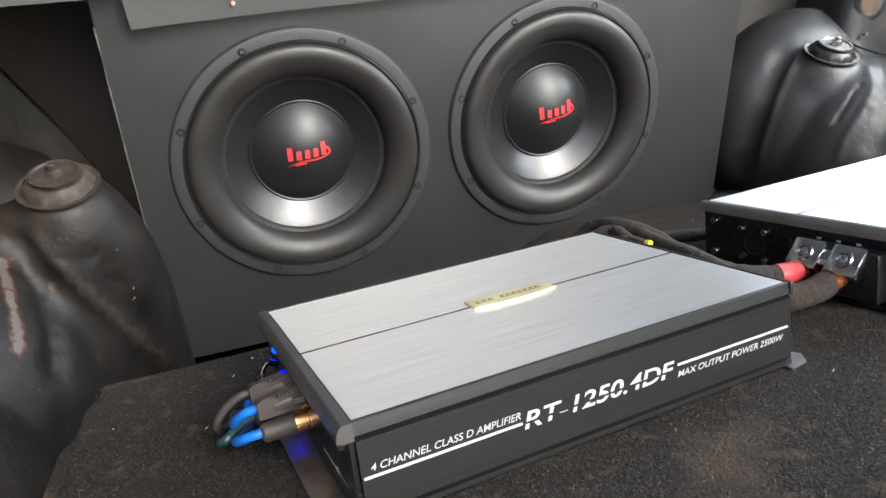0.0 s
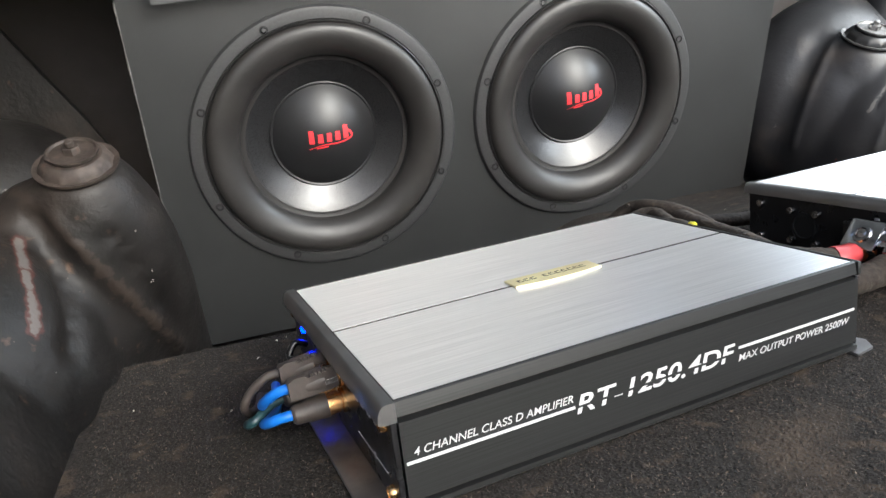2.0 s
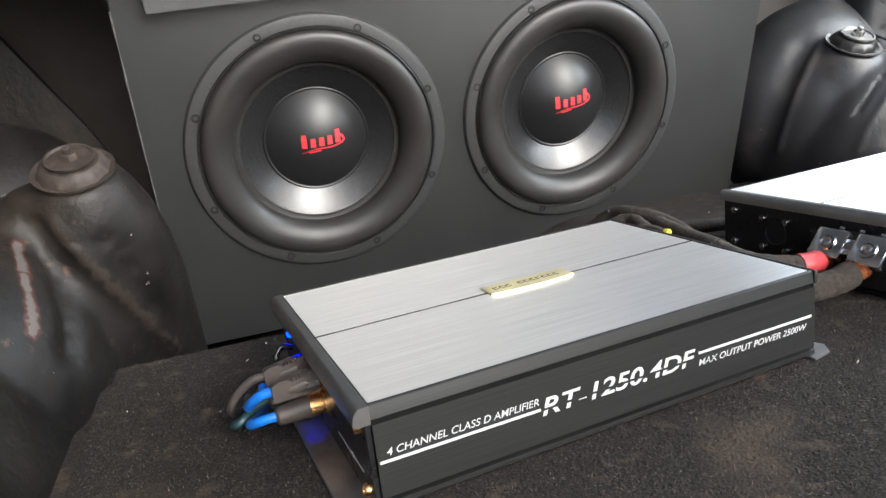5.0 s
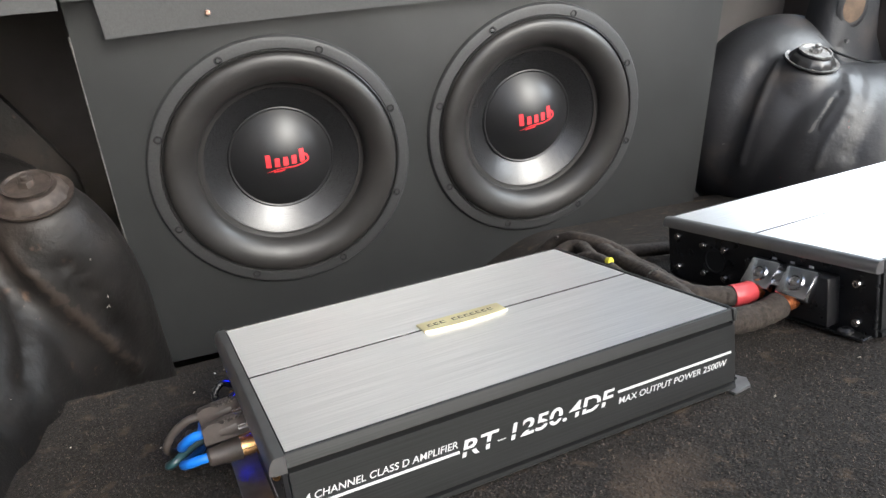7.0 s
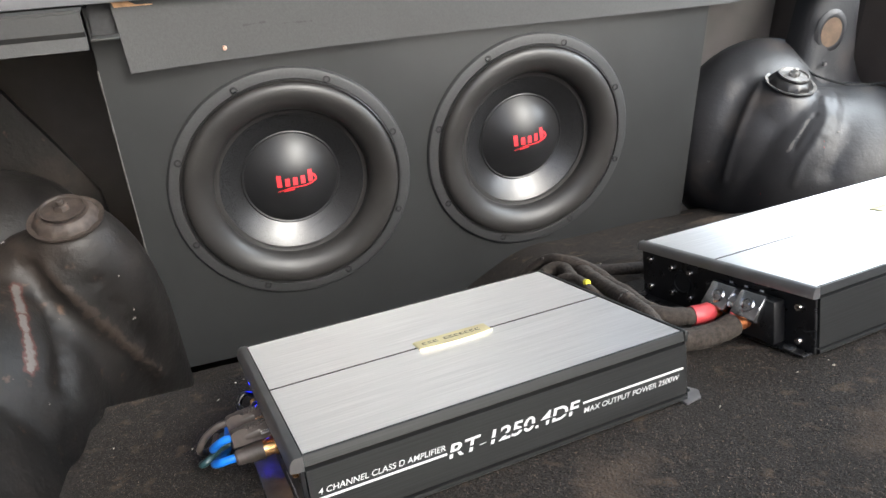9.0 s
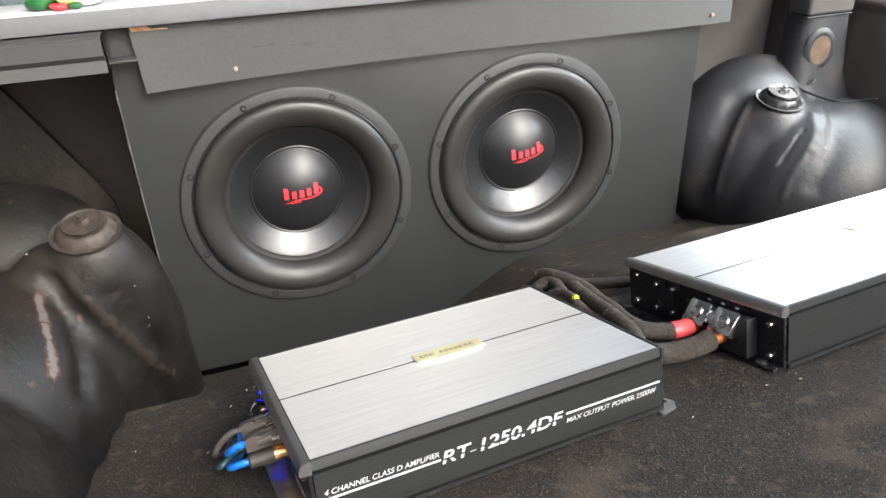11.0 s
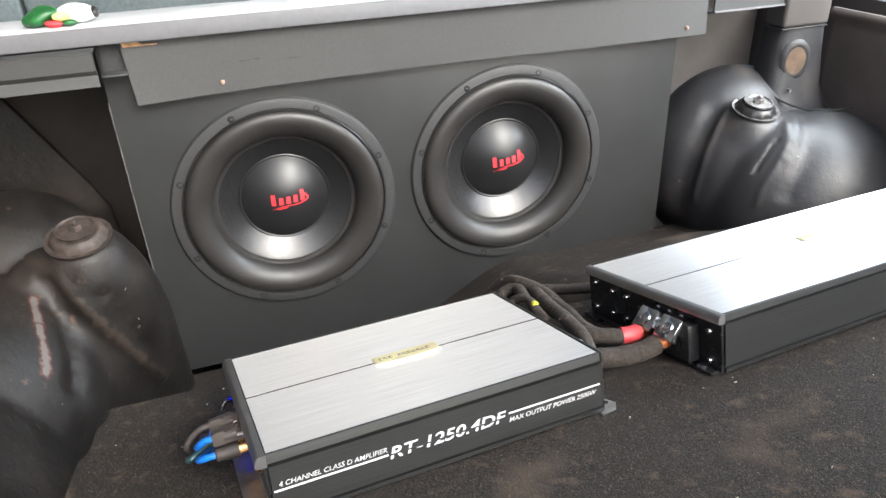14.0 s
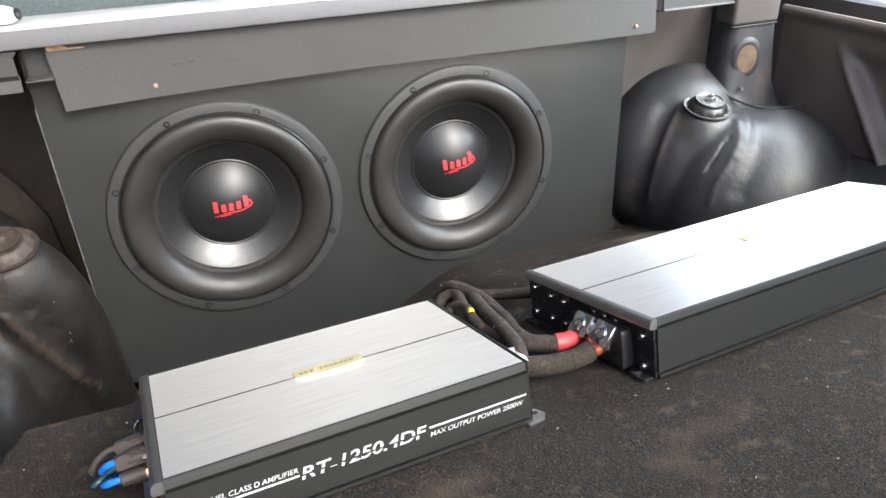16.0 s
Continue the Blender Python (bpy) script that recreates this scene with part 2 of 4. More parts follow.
# ---- building helpers ----
def finish(bm, smooth=True, angle=35):
    bmesh.ops.recalc_face_normals(bm, faces=bm.faces)
    if smooth:
        for f in bm.faces:
            f.smooth = True
        for e in bm.edges:
            if len(e.link_faces) == 2 and e.calc_face_angle(0) > radians(angle):
                e.smooth = False
    return bm


def mesh_of(name, bm, mat):
    me = bpy.data.meshes.new(name)
    finish(bm).to_mesh(me)
    bm.free()
    me.materials.append(mat)
    return me


def thing(name, label, category, m=None, group="", kind=""):
    ob = new(name)
    ob.empty_display_size = 0.02
    if m is not None:
        ob.matrix_world = m
    return tagged(ob, label, category, group, kind)


def part(name, bm, mat, parent, label="", m=None):
    ob = new(name, mesh_of(name, bm, mat))
    ob.parent = parent
    if m is not None:
        ob.matrix_basis = m
    return tagged(ob, label)


def solo(name, bm, mat, label, category, m=None, group="", kind=""):
    ob = new(name, mesh_of(name, bm, mat))
    if m is not None:
        ob.matrix_world = m
    return tagged(ob, label, category, group, kind)


def slab(x0, x1, y0, y1, z0, z1, bevel=0.0, seg=2, bm=None):
    own = bmesh.new()
    bmesh.ops.create_cube(own, size=1.0, matrix=Matrix.Translation(((x0 + x1) / 2, (y0 + y1) / 2, (z0 + z1) / 2)) @ Matrix.Diagonal((x1 - x0, y1 - y0, z1 - z0, 1)))
    if bevel:
        bmesh.ops.bevel(own, geom=list(own.edges), offset=bevel, segments=seg, affect="EDGES", profile=0.5)
    return join(bm, own)


def join(bm, own):
    if bm is None:
        return own
    me = bpy.data.meshes.new("t")
    own.to_mesh(me)
    own.free()
    bm.from_mesh(me)
    bpy.data.meshes.remove(me)
    return bm


def lathe(profile, n=48, m=None, bm=None, close=False):
    """profile: (radius, height) rows turned round z."""
    own = bmesh.new()
    rings = []
    for r, h in profile:
        if r < 1e-6:
            rings.append([own.verts.new((0, 0, h))])
        else:
            rings.append([own.verts.new((r * math.cos(2 * math.pi * k / n), r * math.sin(2 * math.pi * k / n), h)) for k in range(n)])
    pairs = list(zip(rings, rings[1:]))
    if close:
        pairs.append((rings[-1], rings[0]))
    for a, b in pairs:
        for k in range(n):
            q = [a[k % len(a)], a[(k + 1) % n % len(a)], b[(k + 1) % n % len(b)], b[k % len(b)]]
            q = list(dict.fromkeys(q))
            if len(q) > 2:
                own.faces.new(q)
    if m is not None:
        own.transform(m)
    return join(bm, own)


def rod(a, b, r, n=16, bm=None, bevel=0.0):
    a, b = Vector(a), Vector(b)
    h = (b - a).length
    c = min(bevel, r * 0.6, h * 0.4)
    rows = [(0, 0), (r - c, 0), (r, c), (r, h - c), (r - c, h), (0, h)] if c else [(0, 0), (r, 0), (r, h), (0, h)]
    return lathe(rows, n, Matrix.Translation(a) @ (b - a).to_track_quat("Z", "Y").to_matrix().to_4x4(), bm)


def extrude(profile, x0, x1, bm=None):
    """A closed (y, z) profile drawn along x."""
    own = bmesh.new()
    a = [own.verts.new((x0, y, z)) for y, z in profile]
    b = [own.verts.new((x1, y, z)) for y, z in profile]
    own.faces.new(a)
    own.faces.new(b)
    for k in range(len(a)):
        own.faces.new((a[k], a[(k + 1) % len(a)], b[(k + 1) % len(b)], b[k]))
    return join(bm, own)


def spline(points, steps=8):
    """Catmull-Rom through the points."""
    p = [Vector(q) for q in points]
    p = [2 * p[0] - p[1]] + p + [2 * p[-1] - p[-2]]
    out = []
    for i in range(1, len(p) - 2):
        for k in range(steps):
            t = k / steps
            a, b, c, d = p[i - 1 : i + 3]
            out.append(0.5 * ((2 * b) + (c - a) * t + (2 * a - 5 * b + 4 * c - d) * t * t + (3 * b - 3 * c + d - a) * t ** 3))
    return out + [p[-2]]


def tube(points, radius, n=12, steps=8, bm=None, uneven=0.0, seed=1):
    own = bmesh.new()
    path = spline(points, steps)
    rnd = random.Random(seed)
    side = None
    rings = []
    for i, p in enumerate(path):
        d = (path[min(i + 1, len(path) - 1)] - path[max(i - 1, 0)]).normalized()
        if side is None:
            side = d.orthogonal().normalized()
        side = (side - d * side.dot(d)).normalized()
        up = d.cross(side)
        r = radius * (1 + uneven * (rnd.random() - 0.5))
        rings.append([own.verts.new(p + r * (math.cos(2 * math.pi * k / n) * side + math.sin(2 * math.pi * k / n) * up)) for k in range(n)])
    for a, b in zip(rings, rings[1:]):
        for k in range(n):
            own.faces.new((a[k], a[(k + 1) % n], b[(k + 1) % n], b[k]))
    own.faces.new(rings[0])
    own.faces.new(rings[-1])
    return join(bm, own)


def lettering(text, height, bold=0.0, shear=0.22, width=None, gap=None):
    """Letters as a thin mesh in the x, z plane, from x = 0 along x and from z = 0 up, facing -y."""
    cu = bpy.data.curves.new("letters", "FONT")
    cu.body, cu.size, cu.shear, cu.offset, cu.extrude = text, 1.0, shear, bold, 0.01
    ob = new("letters", cu)
    me = bpy.data.meshes.new_from_object(ob.evaluated_get(bpy.context.evaluated_depsgraph_get()))
    bpy.data.objects.remove(ob)
    bpy.data.curves.remove(cu)
    bm = bmesh.new()
    bm.from_mesh(me)
    bpy.data.meshes.remove(me)
    xs, ys = [v.co.x for v in bm.verts], [v.co.y for v in bm.verts]
    k = height / (max(ys) - min(ys))
    kx = k if width is None else width / (max(xs) - min(xs))
    x0, y0 = min(xs), min(ys)
    for v in bm.verts:
        v.co = Vector(((v.co.x - x0) * kx, -v.co.z * k * 0.4, (v.co.y - y0) * k))
    if gap:
        for cut in gap:
            bmesh.ops.bisect_plane(bm, geom=list(bm.verts) + list(bm.edges) + list(bm.faces), plane_co=(0, 0, cut * height), plane_no=(0.0, 0, 1))
        lost = [f for f in bm.faces if gap[0] * height < f.calc_center_median().z < gap[1] * height]
        bmesh.ops.delete(bm, geom=lost, context="FACES")
    return bm


# ---- places ----
SLOPE = -13.95
FLOOR = pose(0, 0, 0, SLOPE)
AMP_A = FLOOR @ pose(0.001, 0.002, 0, 0, 0, 5.81)
AMP_B = FLOOR @ pose(0.363, 0.0385, 0.001, 0, 0, 6.6) @ pose(0, 0, 0, 0, -0.2)
FACE_Y = 0.612


# ---- the shell of the car ----
def ground():
    bm = bmesh.new()
    bmesh.ops.create_grid(bm, x_segments=2, y_segments=2, size=400, matrix=Matrix.Translation((0, 0, -1.0)))
    solo("ground", bm, CONCRETE, "pale concrete ground under the car", "ground", kind="structure")


def carpet_drop(x, y):
    """How far the carpet lies under the plane of the board at (x, y) of the floor's own frame."""
    edge = 0.246 + 0.05 * min(0.1, max(-0.1, x + 0.08)) + 0.002 * math.sin(40 * x)
    left = min(1, max(0, (y - edge) / 0.012))
    left = 0.125 * left * left * (3 - 2 * left) + 0.06 * max(0, y - edge - 0.012)
    s = min(1, max(0, (y - 0.24) / 0.36))
    right = 0.062 * s * s * (3 - 2 * s) - 0.012 * math.exp(-((x - 0.66) / 0.09) ** 2 - ((y - 0.53) / 0.035) ** 2)
    right -= 0.013 * math.exp(-((y - 0.555 - 0.03 * math.sin(6 * x)) / 0.020) ** 2) * max(0.0, math.sin(11 * x - 0.6)) * (1 if x < 0.58 else 0.4)
    k = min(1, max(0, (x - 0.22) / 0.22))
    k = k * k * (3 - 2 * k)
    d = left * (1 - k) + right * k
    side = min(1, max(0, (-0.135 - 0.010 * math.sin(14 * y) - x) / 0.014))
    return max(d, 0.11 * side * side * (3 - 2 * side))


def carpet():
    bm = bmesh.new()
    nx, ny = 260, 200
    x0, x1, y0, y1 = -0.42, 1.25, -0.75, 0.66
    grid = []
    for j in range(ny + 1):
        row = []
        for i in range(nx + 1):
            x, y = x0 + (x1 - x0) * i / nx, y0 + (y1 - y0) * j / ny
            z = -carpet_drop(x, y) + 0.0022 * (noise.noise((x * 9, y * 9, 0)) - 0.4) * (1 if y > 0.25 or x > 0.27 and y < -0.02 else 0.3)
            row.append(bm.verts.new((x, y, z)))
        grid.append(row)
    for j in range(ny):
        for i in range(nx):
            bm.faces.new((grid[j][i], grid[j][i + 1], grid[j + 1][i + 1], grid[j + 1][i]))
    solo("floor", bm, CARPET, "worn charcoal carpet over a raised sloping boot floor", "floor", FLOOR, kind="structure")
    under = slab(-0.45, 1.28, -0.75, 2.9, -0.46, -0.44)
    solo("floor_pan", under, DARK, "dark floor pan under the boot", "floor", kind="structure")


def shell():
    for name, x, thick in (("wall_left", -0.40, -0.03), ("wall_right", 1.14, 0.03)):
        lo, hi = min(x, x + thick), max(x, x + thick)
        bm = slab(lo, hi, -0.70, 2.9, -0.44, 0.128)
        slab(lo, hi, 0.95 if x > 0 else -0.30, 2.9, 0.128, 0.27, bm=bm)
        if x > 0:
            slab(lo, hi, 0.95, 1.42, 0.27, 0.80, bm=bm)
            # Unseen roof rail added to close off sky above the quarter window.
            slab(lo, hi, 0.10, 0.95, 0.68, 0.80, bm=bm)
        else:
            # Unseen tall panels added to keep light off the left side.
            slab(lo, hi, -0.30, 1.42, 0.27, 0.80, bm=bm)
            slab(lo, hi, -0.95, -0.30, 0.128, 0.95, bm=bm)
        solo(name, bm, TRIM, "dark inner side panel of the boot, built up unseen to block light", "wall", kind="structure")
    # Unseen wall added to keep low light off the box and floor.
    solo("wall_low_blocker", slab(-0.40, 1.14, -0.735, -0.702, -0.44, 0.20, 0.01), TRIM, "unseen dark wall behind the floor that blocks low light", "wall", kind="structure")
    # Unseen wall added to darken what the amplifier tops reflect.
    solo("wall_front", slab(-0.40, 1.14, 2.87, 2.90, -0.44, 0.50), DARK, "unseen dark wall that cuts light from the cabin front", "wall", kind="structure")
    # Unseen roof reaches forward to keep overhead sky out of the reflections.
    solo("ceiling", slab(-0.43, 1.17, 0.16, 2.9, 0.80, 0.83), HEADLINER, "unseen grey headliner, brought forward to block the sky overhead", "ceiling", kind="structure")
    solo("seat_shelf", slab(-0.399, 1.139, 0.718, 1.02, 0.1895, 0.2005), DARK, "dark ledge under the rear seat backs", "ledge", kind="structure")
    solo("wall_seat", slab(-0.399, 1.139, 0.945, 1.02, -0.44, 0.20), DARK, "dark rear of the back seat", "wall", kind="structure")
    for x0, x1 in ((-0.399, -0.203), (-0.199, 0.47), (0.476, 1.139)):
        bm = slab(x0, x1, 0.72, 0.85, 0.201, 0.30, 0.006, 3)
        solo("seat_back", bm, SEAT, "grey cloth rear seat back above the shelf", "seat", group="rear seat backs")


def shelf():
    t = thing("parcel_shelf", "pale worn parcel shelf lying over the speaker box", "shelf", pose(0, 0, 0))
    part("board", slab(-0.399, 0.745, 0.592, 0.695, 0.2010, 0.2140, 0.002), SHELF_TOP, t)
    part("front_edge", slab(-0.399, 0.745, 0.5865, 0.5918, 0.1945, 0.2145, 0.0015), LIP, t, "grey front edging")
    # hanging lining with a torn corner
    bm = bmesh.new()
    rows = []
    nx, nz = 60, 6
    for i in range(nx + 1):
        u = i / nx
        x = -0.088 + 0.828 * u
        top = 0.2005
        low = 0.1185 + 0.0025 * math.sin(5 * u) + 0.006 * u
        col = []
        for j in range(nz + 1):
            v = j / nz
            z = low + (top - low) * v
            y = 0.6005 - 0.004 * (1 - v) - 0.002 * math.sin(7 * u + 1) * (1 - v) - 0.006 * (1 - v) * max(0, 1 - u * 8)
            col.append((x + 0.006 * (1 - v) * (1 if u < 0.02 else 0), y, z))
        rows.append(col)
    front = [[bm.verts.new(p) for p in c] for c in rows]
    back = [[bm.verts.new((p[0], p[1] + 0.0035, p[2])) for p in c] for c in rows]
    for g in (front, back):
        for i in range(nx):
            for j in range(nz):
                bm.faces.new((g[i][j], g[i + 1][j], g[i + 1][j + 1], g[i][j + 1]))
    for i in range(nx):
        for j in (0, nz):
            bm.faces.new((front[i][j], front[i + 1][j], back[i + 1][j], back[i][j]))
    for j in range(nz):
        for i in (0, nx):
            bm.faces.new((front[i][j], front[i][j + 1], back[i][j + 1], back[i][j]))
    part("hanging_panel", bm, PANEL_FELT, t, "grey panel hanging over the top of the box")
    for x, z in ((0.0215, 0.1345), (0.7045, 0.1345)):
        bm = rod((x, 0.5975, z), (x, 0.5915, z), 0.0027, 16, bevel=0.0008)
        rod((x, 0.5918, z), (x, 0.5908, z), 0.0014, 6, bm)
        part("screw", bm, BRASS_SCREW, t, "pinkish brass screw")
    bm = bmesh.new()
    pts = [(-0.086, 0.194), (-0.070, 0.1935), (-0.062, 0.189), (-0.045, 0.1885), (-0.045, 0.1875), (-0.084, 0.1875)]
    a = [bm.verts.new((x, 0.5978, z)) for x, z in pts]
    b = [bm.verts.new((x, 0.6010, z)) for x, z in pts]
    bm.faces.new(a), bm.faces.new(b)
    for k in range(len(a)):
        bm.faces.new((a[k], a[k - 1], b[k - 1], b[k]))
    part("torn_corner", bm, WOOD, t, "bare brown torn fibreboard")
    # support channel beside the panel
    s = thing("shelf_support", "grey folded sheet support under the parcel shelf", "bracket", pose(0, 0, 0))
    part("channel", extrude([(0.560, 0.1905), (0.560, 0.172), (0.566, 0.166), (0.561, 0.1535), (0.564, 0.1535), (0.570, 0.166), (0.564, 0.173), (0.564, 0.1905)], -0.399, -0.114), FELT, s)
    part("flange", extrude([(0.560, 0.1908), (0.586, 0.1908), (0.586, 0.1932), (0.560, 0.1932)], -0.399, -0.114), FELT, s)
    part("ledge", slab(-0.113, -0.084, 0.580, 0.604, 0.1580, 0.1605, 0.001), FELT, s, "narrow grey ledge")
    # Dark board carries the shade of the recess in its colour.
    bm = bmesh.new()
    q = [(-0.112, 0.606, 0.158), (-0.080, 0.606, 0.150), (-0.080, 0.606, 0.192), (-0.112, 0.606, 0.192)]
    a = [bm.verts.new(p) for p in q]
    b = [bm.verts.new((p[0], p[1] + 0.003, p[2])) for p in q]
    bm.faces.new(a), bm.faces.new(b)
    for k in range(4):
        bm.faces.new((a[k], a[k - 1], b[k - 1], b[k]))
    part("recess_board", bm, RECESS_DARK, s, "dark board coloured as the shade of the recess")
    s = thing("shelf_support", "pale folded sheet support over the wheel arch", "bracket", pose(0, 0, 0))
    part("channel", extrude([(0.60, 0.150), (0.62, 0.146), (0.62, 0.149), (0.60, 0.153)], 0.757, 0.93), LIP, s)
    part("flange", slab(0.757, 0.93, 0.603, 0.606, 0.152, 0.19), FELT, s)


def toy():
    t = thing("plush_toy", "small green and white soft toy lying on the shelf", "toy", pose(-0.155, 0.632, 0.2140) @ Matrix.Diagonal((1.0, 1.0, 0.84, 1.0)))
    def blob(m, mat, name, label):
        bm = bmesh.new()
        bmesh.ops.create_icosphere(bm, subdivisions=4, radius=1.0, matrix=m)
        for v in bm.verts:
            v.co += 0.002 * Vector((noise.noise(v.co * 60), noise.noise(v.co * 60 + Vector((9, 0, 0))), noise.noise(v.co * 60 + Vector((0, 9, 0)))))
        part(name, bm, mat, t, label)
    green = material("green_plush", (0.018, 0.10, 0.025), 0.35, grain=(120.0, 0.4), bump=((400.0, 0.0005),))
    white = material("white_plush", (0.8, 0.8, 0.76), 0.8, grain=(120.0, 0.08), bump=((400.0, 0.0005),))
    yellow = material("yellow_plush", (0.6, 0.6, 0.2), 0.8, grain=(120.0, 0.1))
    blob(pose(-0.012, 0, 0.013, 0, -20, 10) @ Matrix.Diagonal((0.022, 0.016, 0.0125, 1)), green, "body", "dark green")
    blob(pose(0.026, 0.004, 0.014, 0, 8, 0) @ Matrix.Diagonal((0.023, 0.017, 0.013, 1)), white, "head", "white")
    blob(pose(0.012, -0.013, 0.014) @ Matrix.Diagonal((0.010, 0.006, 0.007, 1)), yellow, "patch", "pale yellow")
    blob(pose(0.002, -0.016, 0.005) @ Matrix.Diagonal((0.010, 0.005, 0.0045, 1)), RED, "foot", "red")
    blob(pose(0.020, -0.017, 0.005) @ Matrix.Diagonal((0.008, 0.004, 0.004, 1)), green, "leaf", "green")
    blob(pose(0.047, 0.0, 0.014) @ Matrix.Diagonal((0.004, 0.008, 0.008, 1)), RUBBER, "nose", "black")


# ---- wheel arches and strut mounts ----
def ball(bm, c, r):
    bmesh.ops.create_icosphere(bm, subdivisions=4, radius=1.0, matrix=Matrix.Translation(c) @ Matrix.Diagonal((*r, 1)))


STRUT_TILT = pose(0, 0, 0, 14)


def arch(name, nut, flip, mat, label, extra, creases):
    """One wheel arch with its strut tower, as one blended pressing with pressed creases (line, half width, height, raggedness). flip: 1 for the far side, -1 mirrored."""
    t = thing(name, label, "wheel arch", Matrix.Translation(nut), kind="structure")
    bm = bmesh.new()
    for c, r in extra:
        ball(bm, (flip * c[0], c[1], c[2]), r)
    lathe([(0, -0.019), (0.034, -0.019), (0.040, -0.027), (0.050, -0.045), (0.061, -0.075), (0.069, -0.115), (0.074, -0.17), (0.074, -0.34), (0, -0.34)], 64, STRUT_TILT, bm)
    ob = part("pressing", bm, mat, t)
    mod = ob.modifiers.new("blend", "REMESH")
    mod.mode, mod.voxel_size, mod.use_smooth_shade = "VOXEL", 0.0035, True
    mod = ob.modifiers.new("soften", "SMOOTH")
    mod.iterations, mod.factor = 45, 0.5
    me = bpy.data.meshes.new_from_object(ob.evaluated_get(bpy.context.evaluated_depsgraph_get()))
    ob.modifiers.clear()
    ob.data = me
    count = len(me.vertices)
    co, nor = np.empty(count * 3), np.empty(count * 3)
    me.vertices.foreach_get("co", co)
    me.vertices.foreach_get("normal", nor)
    co, nor = co.reshape(-1, 3), nor.reshape(-1, 3)
    lift = np.zeros(count)
    for points, half, height, ragged in creases:
        path = np.array([tuple(p) for p in spline(points, 8)])
        far = np.full(count, 9.0)
        for q in path:
            far = np.minimum(far, ((co - q) ** 2).sum(1))
        add = height * np.exp(-far / half ** 2)
        for k in np.nonzero(far < 9 * half ** 2)[0]:
            add[k] *= 1 + ragged * noise.noise(Vector(co[k]) * 110.0)
        lift += add
    co += nor * lift[:, None]
    me.vertices.foreach_set("co", co.ravel())
    me.update()
    return t


def chips(parent, spots, mat, name, label, size, seed):
    """Small chips of bare paint on the pressing."""
    rnd = random.Random(seed)
    bm = bmesh.new()
    for spot in spots:
        for k in range(4):
            own = bmesh.new()
            off = Vector((rnd.gauss(0, 1), rnd.gauss(0, 0.3), rnd.gauss(0, 1))) * size
            bmesh.ops.create_icosphere(own, subdivisions=1, radius=1.0, matrix=Matrix.Translation(Vector(spot) + off) @ pose(0, 0, 0, rnd.uniform(0, 180), rnd.uniform(0, 180), 0) @ Matrix.Diagonal((size * rnd.uniform(0.3, 1.0), size * 0.4, size * 0.35, 1)))
            join(bm, own)
    part(name, bm, mat, parent, label)


def strut_mount(nut, main, label, turn):
    t = thing("strut_mount", label, "strut mount", Matrix.Translation(nut) @ STRUT_TILT @ pose(0, 0, 0, 0, 0, turn) @ Matrix.Scale(0.82, 4), group="strut mounts")
    # scalloped flange
    bm = lathe([(0.030, -0.024), (0.040, -0.024), (0.0445, -0.0225), (0.0455, -0.019), (0.043, -0.0195), (0.040, -0.021), (0.030, -0.021)], 72, close=True)
    part("flange", bm, main, t)
    bm = lathe([(0, -0.022), (0.0385, -0.022), (0.037, -0.016), (0.034, -0.011), (0.030, -0.008), (0, -0.008)], 72)
    for v in bm.verts:
        r = math.hypot(v.co.x, v.co.y)
        if r > 0.036:
            k = 1 + 0.05 * max(0, math.cos(12 * math.atan2(v.co.y, v.co.x)))
            v.co.x, v.co.y = v.co.x * k, v.co.y * k
    part("rubber_bush", bm, RUBBER if main is ZINC else RUST, t)
    bm = lathe([(0, -0.008), (0.024, -0.008), (0.027, -0.005), (0.0275, -0.002), (0.0255, -0.002), (0.024, -0.0045), (0, -0.0045)], 48)
    part("washer", bm, main, t)
    bm = lathe([(0, -0.0045), (0.0095, -0.0045), (0.0095, 0.002), (0.0085, 0.0035), (0, 0.0035)], 6)
    part("nut", bm, main, t)
    bm = rod((0, 0, 0.003), (0, 0, 0.010), 0.0048, 16, bevel=0.001)
    part("stud", bm, main, t)


